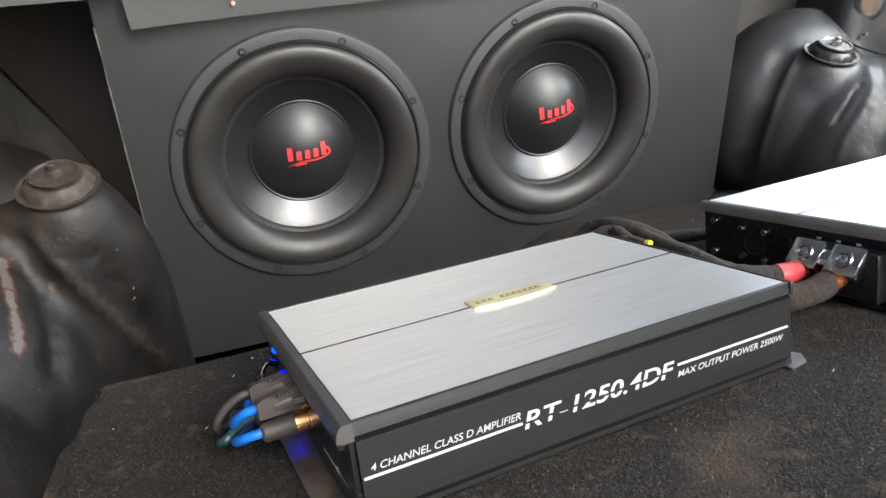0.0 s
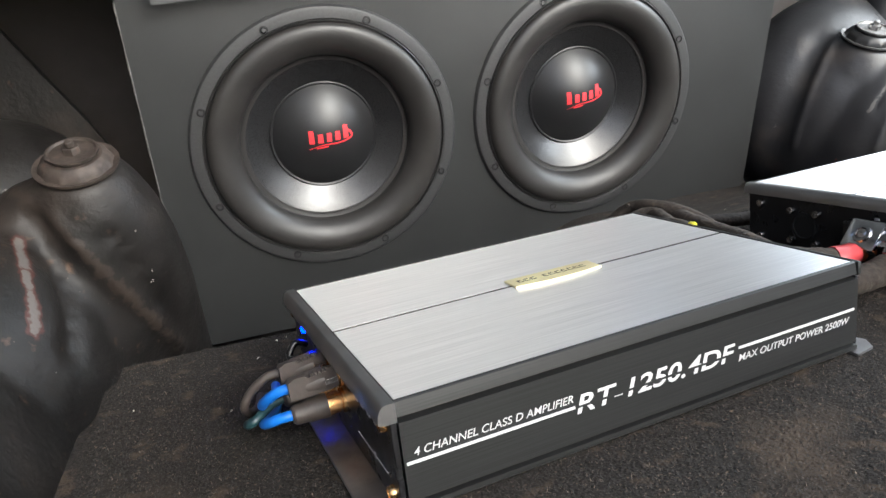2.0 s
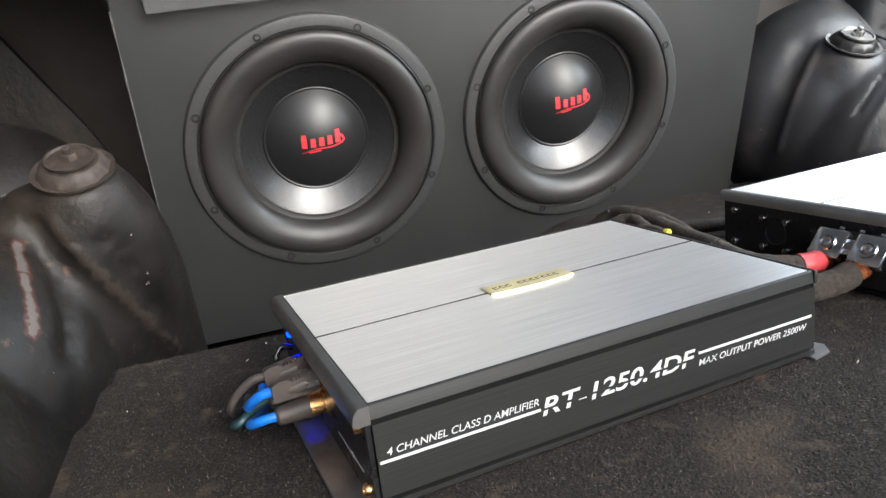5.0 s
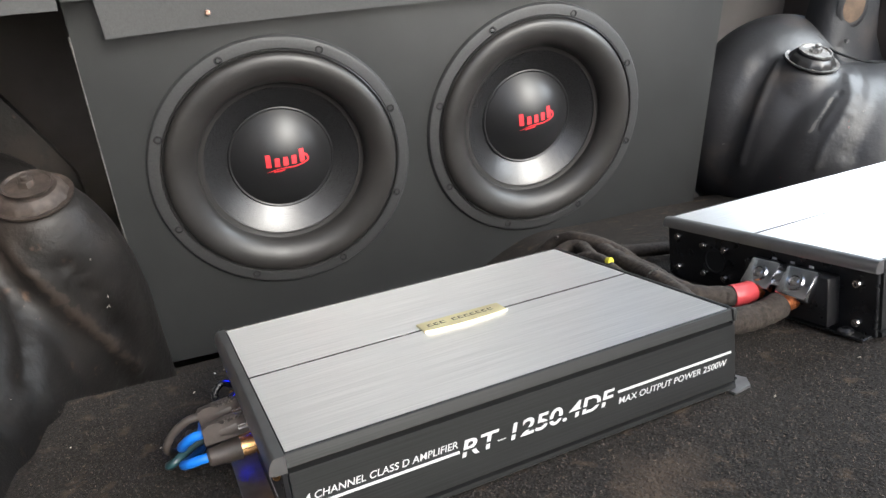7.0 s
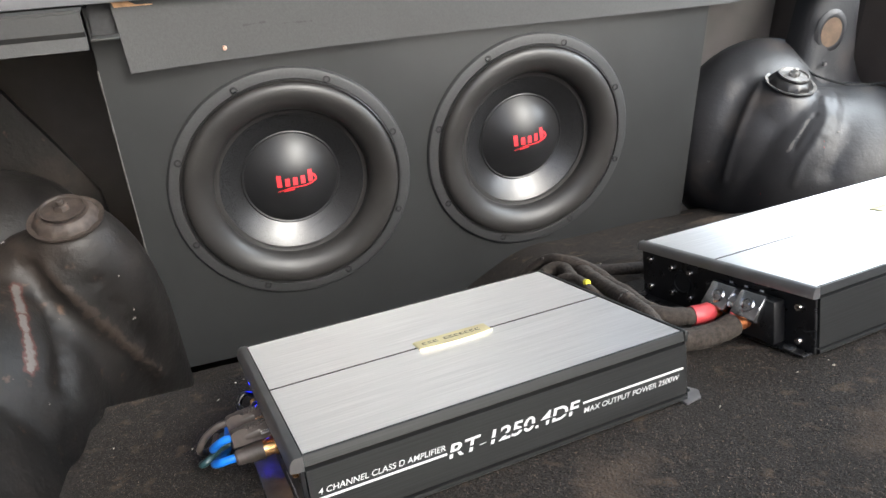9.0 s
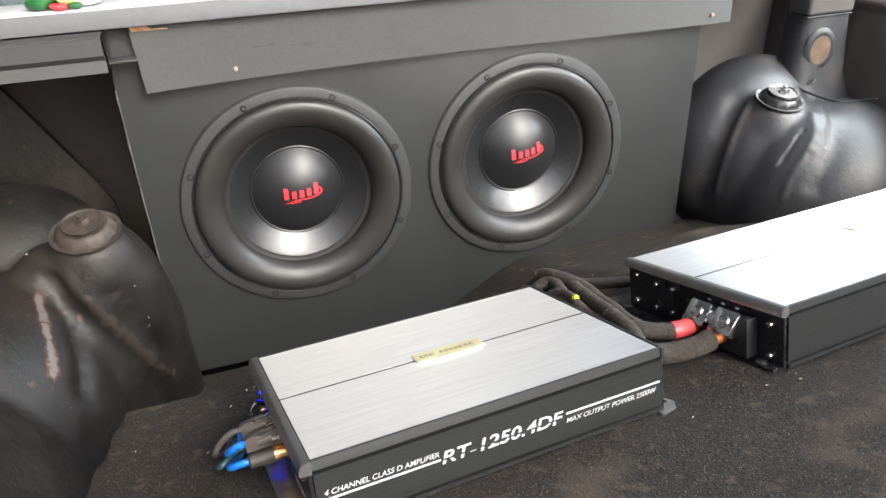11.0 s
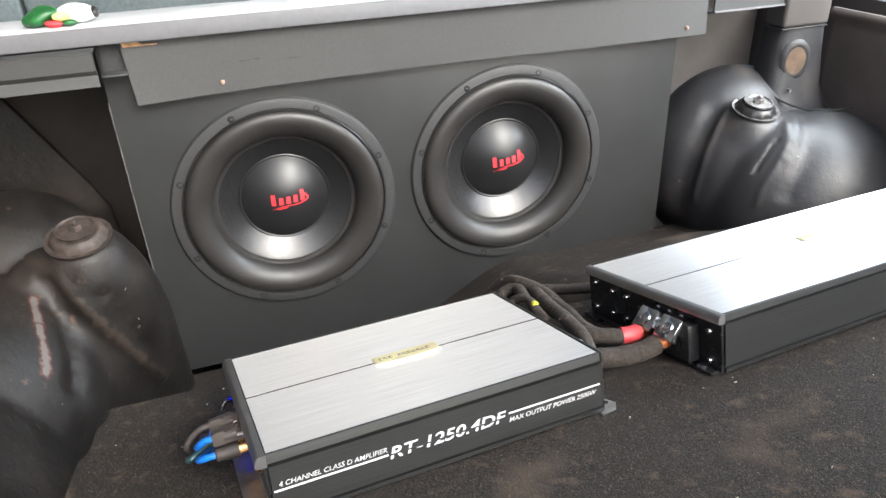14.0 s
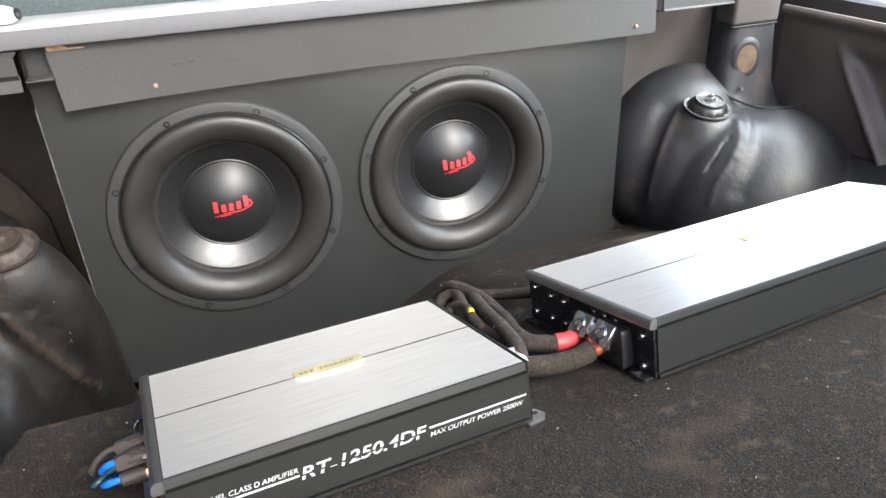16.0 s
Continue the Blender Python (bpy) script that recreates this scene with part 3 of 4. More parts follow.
def arches():
    right, left = Vector((0.8315, 0.5578, 0.0162)), Vector((-0.1708, 0.4911, 0.0158))
    far = (((0.03, 0.10, -0.135), (0.155, 0.11, 0.165)), ((-0.005, 0.035, -0.16), (0.085, 0.085, 0.15)), ((0.11, -0.02, -0.19), (0.168, 0.15, 0.163)), ((0.05, -0.02, -0.20), (0.125, 0.115, 0.175)), ((0.23, -0.20, -0.28), (0.14, 0.30, 0.20)))
    near = (((0.045, 0.02, -0.20), (0.085, 0.08, 0.17)), ((0.15, -0.045, -0.205), (0.15, 0.16, 0.175)), ((0.17, -0.26, -0.27), (0.155, 0.34, 0.22)), ((0.26, -0.05, -0.20), (0.12, 0.30, 0.22)), ((0.11, 0.15, -0.135), (0.12, 0.12, 0.13)))
    tower_edge = [(-0.032, 0.0292, -0.0179), (-0.0564, 0.0204, -0.0449), (-0.0742, 0.0142, -0.0835), (-0.084, 0.0128, -0.126), (-0.0866, 0.014, -0.162)]
    far_creases = (
        (tower_edge, 0.006, 0.0030, 0.3),
        ([(x - 0.020, y + 0.014, z - 0.004) for x, y, z in tower_edge], 0.015, -0.0035, 0.1),
        ([(0.0264, -0.0371, -0.0308), (0.0079, -0.065, -0.0515), (-0.0121, -0.0768, -0.0766), (-0.034, -0.0797, -0.1093), (-0.0448, -0.0825, -0.14)], 0.0060, 0.0022, 0.3),
        ([(0.0575, -0.0193, -0.0267), (0.0303, -0.0585, -0.0387), (0.0095, -0.0779, -0.0613), (0.001, -0.0829, -0.072)], 0.0075, 0.0014, 0.8),
        ([(0.0627, -0.0328, -0.0282), (0.04, -0.0713, -0.0454), (0.0149, -0.0957, -0.0791), (-0.0103, -0.1045, -0.118)], 0.015, -0.0032, 0.1),
        ([(-0.0001, -0.0536, -0.0493), (-0.0162, -0.057, -0.0641), (-0.0363, -0.0615, -0.092)], 0.0040, -0.0016, 0.6))
    near_creases = (
        (SEAM, 0.0085, 0.0046, 0.35),
        ([(-0.0419, -0.0242, -0.0544), (-0.0313, -0.0411, -0.0894), (-0.0232, -0.0727, -0.1181), (-0.023, -0.1057, -0.1421)], 0.013, -0.0070, 0.2),
        ([(0.0180, -0.0330, -0.0760), (0.030, -0.030, -0.115), (0.040, -0.022, -0.160)], 0.010, -0.0030, 0.6))
    far_arch = arch("wheel_arch", right, 1, ARCH_PAINT, "black painted wheel arch with a strut tower", far, far_creases)
    near_arch = arch("wheel_arch", left, -1, DUSTY_ARCH, "dusty brown-black wheel arch with a strut tower", near, near_creases)
    pale, primer = material("pale_paint_chip", (0.36, 0.33, 0.30), 0.7), material("red_primer_chip", (0.30, 0.03, 0.025), 0.7)
    chips(far_arch, ((0.0133, -0.0864, -0.0683), (-0.0997, 0.0411, -0.1391), (-0.0179, -0.1108, -0.1506)), pale, "paint_chips", "pale chips in the paint", 0.0011, 41)
    chips(far_arch, ((-0.0061, -0.0843, -0.0796), (-0.0082, -0.0884, -0.087), (-0.0679, -0.0479, -0.166)), primer, "primer_chips", "red primer showing", 0.0011, 42)
    chips(near_arch, ((-0.064, 0.0061, -0.032), (0.0381, -0.0262, -0.0794), (0.043, -0.0239, -0.1228), (0.0417, -0.0249, -0.1344), (-0.0356, -0.1316, -0.1459)), pale, "paint_chips", "pale chips in the paint", 0.0010, 43)
    strut_mount(right, ZINC, "worn steel strut mount with a hex nut on the wheel arch", 10)
    strut_mount(left, RUST, "rusty brown strut mount with a hex nut on the wheel arch", 40)


def side_panels():
    # upright pillar with an oval hole beside the tower
    t = thing("pillar_bracket", "black pressed pillar bracket with an oval rusty hole", "bracket", pose(0.940, 0.64, 0.003))
    bm = bmesh.new()
    rings = []
    for z, half, deep in ((-0.045, 0.085, 0.075), (-0.02, 0.070, 0.062), (0.01, 0.060, 0.052), (0.06, 0.054, 0.046), (0.108, 0.050, 0.042)):
        ring = []
        for k in range(25):
            a = math.pi * k / 24
            c, s_ = math.cos(a), math.sin(a)
            ring.append(bm.verts.new((-half * (abs(c) ** 0.6) * (1 if c > 0 else -1) + 0.10 * max(0, -z), -deep * s_ ** 0.6, z)))
        rings.append(ring)
    for a, b in zip(rings, rings[1:]):
        for k in range(24):
            bm.faces.new((a[k], a[k + 1], b[k + 1], b[k]))
    part("pressing", bm, BODY, t)
    m = pose(-0.018, -0.0485, 0.058, 90, 0, -12) @ Matrix.Diagonal((0.86, 1.15, 1, 1))
    part("hole_rim", lathe([(0.0195, -0.003), (0.0300, -0.0024), (0.0250, 0.0004), (0.0208, 0.0008), (0.0188, 0.0000)], 40, m, close=True), BODY, t)
    part("hole", lathe([(0, 0.0006), (0.0195, 0.0006), (0.0195, -0.006), (0, -0.006)], 40, m), RUSTY_HOLE, t, "rusty metal inside")
    part("top_flange", slab(-0.0540, 0.036, -0.0455, 0.0, 0.1090, 0.1112, 0.001), BODY, t)
    part("trim_cover", slab(-0.0525, 0.038, -0.0450, 0.0, 0.1114, 0.27, 0.006, 3), TRIM, t, "matt dark trim")
    part("bolt", rod((-0.028, -0.056, 0.012), (-0.028, -0.060, 0.012), 0.003, 12), ZINC, t)
    seam = tube([(-0.062, -0.036, 0.019), (-0.045, -0.053, -0.001), (-0.020, -0.085, -0.0120), (0.006, -0.1000, -0.0150), (0.030, -0.1060, -0.0148), (0.062, -0.1065, -0.0155)], 0.0018, n=8, uneven=0.3, seed=31)
    part("weld_seam", seam, HOLE, t, "dark seam where the bracket meets the arch")
    # quarter panel with pressed ribs
    t = thing("quarter_panel", "brown-black pressed inner quarter panel with ribs", "panel", pose(1.035, 0.30, 0.0), kind="structure")
    bm = bmesh.new()
    nz, n = 170, 96
    rows = []
    for j in range(nz + 1):
        z = -0.40 + 0.53 * j / nz
        line = 0.150 + 0.78 * z
        row = []
        for y in [-0.45 + (line - 0.04 + 0.45) * k / 30 for k in range(30)] + [line - 0.04 + 0.08 * k / 50 for k in range(50)] + [line + 0.04 + (0.34 - line - 0.04) * k / 16 for k in range(17)]:
            rib = math.exp(-((y - line) / 0.012) ** 2)
            step_ = 1 / (1 + math.exp((y - line + 0.012) / 0.005))
            brow = 1 / (1 + math.exp((0.070 - z) / 0.007))
            rim = math.exp(-((z - 0.122) / 0.012) ** 2)
            row.append(bm.verts.new((-0.012 * rib * (1 - brow) + 0.020 * step_ * (1 - brow) - 0.012 * rim, y, z)))
        rows.append(row)
    for i in range(nz):
        for j in range(n):
            bm.faces.new((rows[i][j], rows[i + 1][j], rows[i + 1][j + 1], rows[i][j + 1]))
    back = bmesh.ops.extrude_face_region(bm, geom=list(bm.faces))
    bmesh.ops.translate(bm, vec=(0.004, 0, 0), verts=[v for v in back["geom"] if isinstance(v, bmesh.types.BMVert)])
    part("pressing", bm, QUARTER, t)
    # gusset behind the other tower
    t = thing("gusset_panel", "dusty dark sloping gusset panel above the wheel arch", "panel", pose(-0.185, 0.760, 0.0), kind="structure")
    bm = bmesh.new()
    q = [(0.012, 0, -0.075), (-0.008, 0, -0.036), (-0.078, 0, 0.092), (-0.123, 0, 0.17), (-0.214, 0, 0.17), (-0.214, 0, -0.30), (0.030, 0, -0.30)]
    a = [bm.verts.new(p) for p in q]
    b = [bm.verts.new((p[0], 0.012, p[2])) for p in q]
    bm.faces.new(a), bm.faces.new(b)
    for k in range(len(a)):
        bm.faces.new((a[k], a[k - 1], b[k - 1], b[k]))
    bmesh.ops.bevel(bm, geom=list(bm.edges), offset=0.004, segments=3, affect="EDGES", profile=0.5)
    part("sheet", bm, DUSTY, t)


# ---- speaker box ----
BOX = (-0.117, 0.702, -0.300, 0.188)


def speaker_box():
    t = thing("subwoofer_box", "matt black painted twin subwoofer box standing upright", "speaker box", pose(0, FACE_Y, 0))
    x0, x1, z0, z1 = BOX
    bm = bmesh.new()
    outline = [bm.verts.new((x, 0, z)) for x, z in ((x0, z0), (x1, z0), (x1, z1), (x0, z1))]
    edges = [bm.edges.new((outline[k], outline[(k + 1) % 4])) for k in range(4)]
    for cx, cz in SUBS:
        ring = [bm.verts.new((cx + 0.141 * math.cos(2 * math.pi * k / 64), 0, cz + 0.141 * math.sin(2 * math.pi * k / 64))) for k in range(64)]
        edges += [bm.edges.new((ring[k], ring[(k + 1) % 64])) for k in range(64)]
    bmesh.ops.triangle_fill(bm, use_beauty=True, edges=edges)
    out = bmesh.ops.extrude_face_region(bm, geom=list(bm.faces))
    bmesh.ops.translate(bm, vec=(0, 0.018, 0), verts=[v for v in out["geom"] if isinstance(v, bmesh.types.BMVert)])
    part("front_board", bm, BOARD, t)
    for name, dims in (("side_board", (x0, x0 + 0.018, 0.0185, 0.30, z0, z1)), ("side_board", (x1 - 0.018, x1, 0.0185, 0.30, z0, z1)), ("top_board", (x0 + 0.0185, x1 - 0.0185, 0.0185, 0.30, z1 - 0.018, z1)), ("bottom_board", (x0 + 0.0185, x1 - 0.0185, 0.0185, 0.30, z0, z0 + 0.018)), ("back_board", (x0, x1, 0.3005, 0.315, z0, z1))):
        part(name, slab(*dims, 0.001), BOARD, t)


def box_edge():
    # Thin lighter strip draws the highlight along the board's left edge.
    solo("edge_strip", tube([(BOX[0] - 0.0008, FACE_Y - 0.0004, 0.12), (BOX[0] - 0.001, FACE_Y - 0.0004, 0.0), (BOX[0] - 0.0006, FACE_Y - 0.0004, -0.14), (BOX[0] - 0.001, FACE_Y - 0.0004, -0.24)], 0.0008, n=6, uneven=1.0, seed=2), EDGE_HIGHLIGHT, "thin dull strip drawing the highlight on the box edge", "edge strip")


SUBS = ((0.0795, -0.0550), (0.4210, -0.0495))


def subwoofer():
    t = thing("subwoofer", "round black subwoofer with a domed cap screwed to the box", "loudspeaker", pose(SUBS[0][0], FACE_Y, SUBS[0][1], 90), group="subwoofers in the box")
    ring = lathe([(0.1425, -0.004), (0.1425, 0.0045), (0.1435, 0.0055), (0.152, 0.0055), (0.1555, 0.0045), (0.1575, 0.002), (0.158, 0.0), (0.150, -0.0002)], 128, close=True)
    part("frame_ring", ring, FRAME, t)
    part("gasket_lip", lathe([(0.1415, 0.002), (0.1422, 0.0065), (0.1412, 0.0075), (0.1400, 0.006), (0.1400, 0.002)], 128, close=True), RUBBER, t)
    roll = []
    for k in range(25):
        a = math.pi * k / 24
        c = math.cos(a)
        roll.append((0.1205 - 0.0195 * c, -0.0055 - 0.0065 * c * 1.0 + 0.0165 * math.sin(a) ** 0.9))
    prof = [(0.0950, -0.0135), (0.0990, -0.0130)] + roll + [(0.1405, 0.001), (0.1405, -0.003), (0.0950, -0.0165)]
    part("surround", lathe(prof, 128, close=True), SURROUND, t, "fat rubber roll surround")
    cone = [(0.1005, -0.0128), (0.0965, -0.0142), (0.0800, -0.0245), (0.0640, -0.0345), (0.058, -0.0385), (0.058, -0.0410), (0.0975, -0.0165)]
    part("cone", lathe(cone, 128, close=True), CONE, t, "smooth glossy cone")
    part("cone_edge", lathe([(0.0975, -0.0133), (0.1008, -0.0121), (0.1016, -0.0126), (0.0985, -0.0142)], 128, close=True), RUBBER, t, "raised seam between cone and surround")
    cap = [(0.0655, -0.0340), (0.0660, -0.0318), (0.0645, -0.0308), (0.0632, -0.0316)]
    for k in range(0, 15):
        u = 1 - k / 14
        cap.append((0.0625 * u, -0.0318 + 0.0265 * (1 - u * u)))
    dome = part("dust_cap", lathe(cap, 96), CAP, t)
    # red mark made of plain strokes, laid on the dome
    bm = bmesh.new()

    def on_dome(x, y, lift=0.0005):
        x, y = x * 1.06, (y + 0.0118) * 1.06
        return Vector((x, y, -0.0318 + 0.0265 * (1 - (x * x + y * y) / 0.0039) + lift))

    def stroke(pts, wide):
        path = spline([(p[0], p[1], 0) for p in pts], 6)
        lo, hi = [], []
        for i, p in enumerate(path):
            d = (path[min(i + 1, len(path) - 1)] - path[max(i - 1, 0)]).normalized()
            w = (wide[0] + (wide[1] - wide[0]) * i / (len(path) - 1)) / 2
            lo.append(bm.verts.new(on_dome(p.x + d.y * w, p.y - d.x * w)))
            hi.append(bm.verts.new(on_dome(p.x - d.y * w, p.y + d.x * w)))
        for i in range(len(path) - 1):
            bm.faces.new((lo[i], lo[i + 1], hi[i + 1], hi[i]))

    for k in range(5):
        x = -0.0205 + 0.0098 * k
        tall = 0.0150 if k in (0, 4) else 0.0100
        stroke([(x + 0.0024, -0.0122), (x + 0.0034, -0.0122 + tall)], (0.0058, 0.0054))
    stroke([(-0.0215, -0.0185), (-0.006, -0.0150), (0.014, -0.0155), (0.0275, -0.0125), (0.0275, -0.0065), (0.0235, -0.0035)], (0.0006, 0.0028))
    stroke([(-0.014, -0.0182), (-0.0005, -0.0172)], (0.0016, 0.0016))
    bm.transform(Matrix.Rotation(radians(3), 4, "Z"))
    part("red_mark", bm, RED, dome, "red printed mark")
    for k in range(8):
        a = radians(22.5 + 45 * k)
        p = (0.1475 * math.cos(a), 0.1475 * math.sin(a))
        hole = lathe([(0.0024, 0.0035), (0.0042, 0.0035), (0.0048, 0.0058), (0.0040, 0.0064), (0.0034, 0.0058)], 20, Matrix.Translation((*p, 0)), close=True)
        sc = part("screw_recess", hole, HOLE, t)
        part("screw", lathe([(0, 0.0040), (0.0018, 0.0040), (0.0034, 0.0050), (0.0034, 0.0056), (0.0022, 0.0057), (0.0018, 0.0048), (0, 0.0048)], 16, Matrix.Translation((*p, 0))), BLACK_STEEL, sc)
    copy_thing(t, pose(SUBS[1][0], FACE_Y, SUBS[1][1], 90) @ pose(0, 0, 0, 0, 0, 5.0))
    return t


# ---- amplifiers ----
def hexbolt(p, axis, r, h, mat, parent, label=""):
    """A domed socket-head bolt at p along axis."""
    m = Matrix.Translation(p) @ Vector(axis).to_track_quat("Z", "Y").to_matrix().to_4x4()
    bm = lathe([(0, 0), (r, 0), (r, h * 0.6), (r * 0.8, h), (r * 0.5, h), (r * 0.42, h * 0.45), (0, h * 0.45)], 18, m)
    return part("bolt", bm, mat, parent, label)


def amp_profile(deep, high):
    front = [(0.0016, high - 0.0016), (0.0015, high - 0.0002), (0.0004, high - 0.0010), (0.0, high - 0.003), (-0.0006, high - 0.0068), (0.0026, high - 0.0071), (0.0026, high - 0.0086), (-0.0014, high - 0.0090), (-0.0014, 0.0062), (0.0004, 0.0058), (0.0004, 0.0050), (-0.0022, 0.0046), (-0.0022, 0.0022), (-0.0008, 0.0010), (0.002, 0.0008)]
    back = [(deep - y, z) for y, z in reversed(front)]
    return front + back


def end_rail(x0, x1, deep, high):
    """A rounded rail along y, over the end plate."""
    pts = []
    w = x1 - x0
    for k in range(9):
        a = math.pi / 2 * k / 8
        pts.append((x0 + w * 0.5 - w * 0.5 * math.cos(a), high - 0.0070 + 0.0074 * math.sin(a)))
    prof = pts + [(x1, high + 0.0004), (x1, high - 0.0078), (x0 + w * 0.35, high - 0.0078)]
    bm = bmesh.new()
    y0, y1 = -0.0012, deep + 0.0012
    a = [bm.verts.new((x, y0, z)) for x, z in prof]
    b = [bm.verts.new((x, y1, z)) for x, z in prof]
    bm.faces.new(a), bm.faces.new(b)
    for k in range(len(a)):
        bm.faces.new((a[k], a[(k + 1) % len(a)], b[(k + 1) % len(b)], b[k]))
    return bm


def bars(rows, mat, parent, name, label, thick=0.0003):
    """Flat print bars on an end plate facing -x: y0, y1, z0, z1 at plane x."""
    bm = bmesh.new()
    for x, y0, y1, z0, z1 in rows:
        slab(x - thick, x, y0, y1, z0, z1, bm=bm)
    return part(name, bm, mat, parent, label)


def amplifier_small():
    L, W, H = 0.249, 0.1756, 0.0486
    t = thing("amplifier", "four-channel amplifier with brushed silver top and black lettered side", "amplifier", AMP_A, group="car amplifiers")
    part("body", extrude(amp_profile(W, H + 0.0007), 0.0, L), BLACK_ALU, t)
    part("top_plate", slab(0.0006, L - 0.0006, 0.0017, 0.0887, H - 0.0006, H), SILVER, t)
    part("top_plate", slab(0.0006, L - 0.0006, 0.0909, W - 0.0017, H - 0.0006, H), SILVER, t)
    # Almost flush black strip paints the groove's shade.
    part("groove_shade_strip", slab(0.0006, L - 0.0006, 0.0888, 0.0908, H - 0.0006, H - 0.00004), HOLE, t, "black strip coloured as the shade in the top groove")
    part("end_rail", end_rail(-0.0078, -0.0002, W, H), RAIL_GREY, t, "dark satin end rail")
    part("end_rail", slab(L + 0.0002, L + 0.0030, -0.0012, W + 0.0012, H - 0.007, H + 0.0004, 0.001), BLACK_ALU, t, "thin black end rail")
    plate = part("end_plate", slab(-0.0030, -0.0003, 0.0, W, 0.0012, H - 0.0080, 0.0004, 1), BLACK_STEEL, t, "glossy black connector plate")
    part("end_plate", slab(L + 0.0003, L + 0.0024, 0.0, W, 0.0012, H - 0.0074, 0.0004, 1), BLACK_STEEL, t)
    for y, z in ((0.007, 0.0375), (0.007, 0.0075), (W - 0.007, 0.0375), (W - 0.007, 0.0075)):
        # Gold colour puts a warm reflected tint on the left end bolts.
        hexbolt((-0.0028, y, z), (-1, 0, 0), 0.0032, 0.0030, WARM_GOLD, t)
        hexbolt((L + 0.0022, y, z), (1, 0, 0), 0.0032, 0.0030, BOLT, t)
    rows = [(-0.0031, 0.012, 0.052, 0.0128, 0.0133), (-0.0031, 0.0275, 0.0290, 0.0115, 0.0146)]
    for k in range(4):
        rows.append((-0.0031, 0.016 + 0.009 * k, 0.0215 + 0.009 * k, 0.0345 - 0.001 * (k % 2), 0.0360))
        rows.append((-0.0031, 0.018 + 0.009 * k, 0.0225 + 0.009 * k, 0.0310, 0.0322))
    for k in range(5):
        rows.append((-0.0031, 0.112 + 0.010 * k, 0.1175 + 0.010 * k, 0.0335, 0.0347))
    for row in rows:
        bars([row], WHITE, plate, "print_mark", "small white print mark")
    for y, z in ((0.073, 0.0205), (0.073, 0.0340), (0.094, 0.0205), (0.094, 0.0340)):
        jack = lathe([(0.0030, 0), (0.0062, 0), (0.0062, 0.0015), (0.0046, 0.0018), (0.0046, 0.0080), (0.0034, 0.0080), (0.0030, 0.003)], 24, pose(-0.0031, y, z, 0, -90), close=True)
        part("rca_socket", jack, WARM_GOLD, plate, "gold-plated socket")
    part("indicator", lathe([(0.0024, 0), (0.0024, 0.002), (0.0017, 0.0034), (0, 0.0040)], 16, pose(-0.0031, 0.138, 0.0365, 0, -90)), LED, plate, "lit blue indicator lamp")
    part("control_knob", lathe([(0.0045, 0), (0.0045, 0.004), (0.0035, 0.006), (0, 0.006)], 20, pose(-0.0031, 0.124, 0.024, 0, -90)), BLACK_STEEL, plate)
    # mounting plate and feet
    part("mount_plate", slab(-0.0170, 0.004, 0.004, W - 0.004, 0.0003, 0.0018, 0.0004, 1), GREY_STEEL, t, "grey steel mounting plate")
    for y in (0.008, W - 0.008):
        bm = bmesh.new()
        pts = [(L - 0.004, y - 0.014), (L + 0.0095, y - 0.012), (L + 0.0150, y - 0.004), (L + 0.0095, y + 0.010), (L - 0.004, y + 0.014)]
        a = [bm.verts.new((x, yy, 0.0003)) for x, yy in pts]
        b = [bm.verts.new((x, yy, 0.0016)) for x, yy in pts]
        bm.faces.new(a), bm.faces.new(b)
        for k in range(5):
            bm.faces.new((a[k], a[k - 1], b[k - 1], b[k]))
        foot = part("mount_tab", bm, GREY_STEEL, t, "bare steel mounting tab")
        part("tab_hole", lathe([(0, 0.0017), (0.0026, 0.0017), (0.0026, 0.0010), (0, 0.0010)], 20, pose(L + 0.008, y, 0.0002)), HOLE, foot)
    # gold badge across the groove
    badge = bmesh.new()
    a, b = [], []
    n = 12
    for k in range(n + 1):
        u = k / n
        a.append((0.1005 + 0.0545 * u, 0.0838 - 0.0022 * math.sin(math.pi * u)))
    for k in range(n + 1):
        u = 1 - k / n
        a.append((0.1005 + 0.0545 * u, 0.0975))
    lo = [badge.verts.new((x, y, H)) for x, y in a]
    hi = [badge.verts.new((x, y, H + 0.0012)) for x, y in a]
    badge.faces.new(lo), badge.faces.new(hi)
    for k in range(len(lo)):
        badge.faces.new((lo[k], lo[k - 1], hi[k - 1], hi[k]))
    top = max(badge.faces, key=lambda f: f.calc_center_median().z)
    bmesh.ops.bevel(badge, geom=list(top.edges), offset=0.0003, segments=2, affect="EDGES", profile=0.5)
    plate = part("badge", badge, GOLD, t, "gold badge plate")
    bm = bmesh.new()
    for k in range(11):
        if k != 3:
            slab(0.1050 + 0.0040 * k, 0.1080 + 0.0040 * k, 0.0888, 0.0892, H + 0.0011, H + 0.0014, bm=bm)
            slab(0.1055 + 0.0040 * k, 0.1080 + 0.0040 * k, 0.0918, 0.0922, H + 0.0011, H + 0.0014, bm=bm)
            slab(0.1050 + 0.0040 * k, 0.1056 + 0.0040 * k, 0.0888, 0.0922, H + 0.0011, H + 0.0014, bm=bm)
    part("engraved_mark", bm, ENGRAVED, plate, "dark engraved strokes")
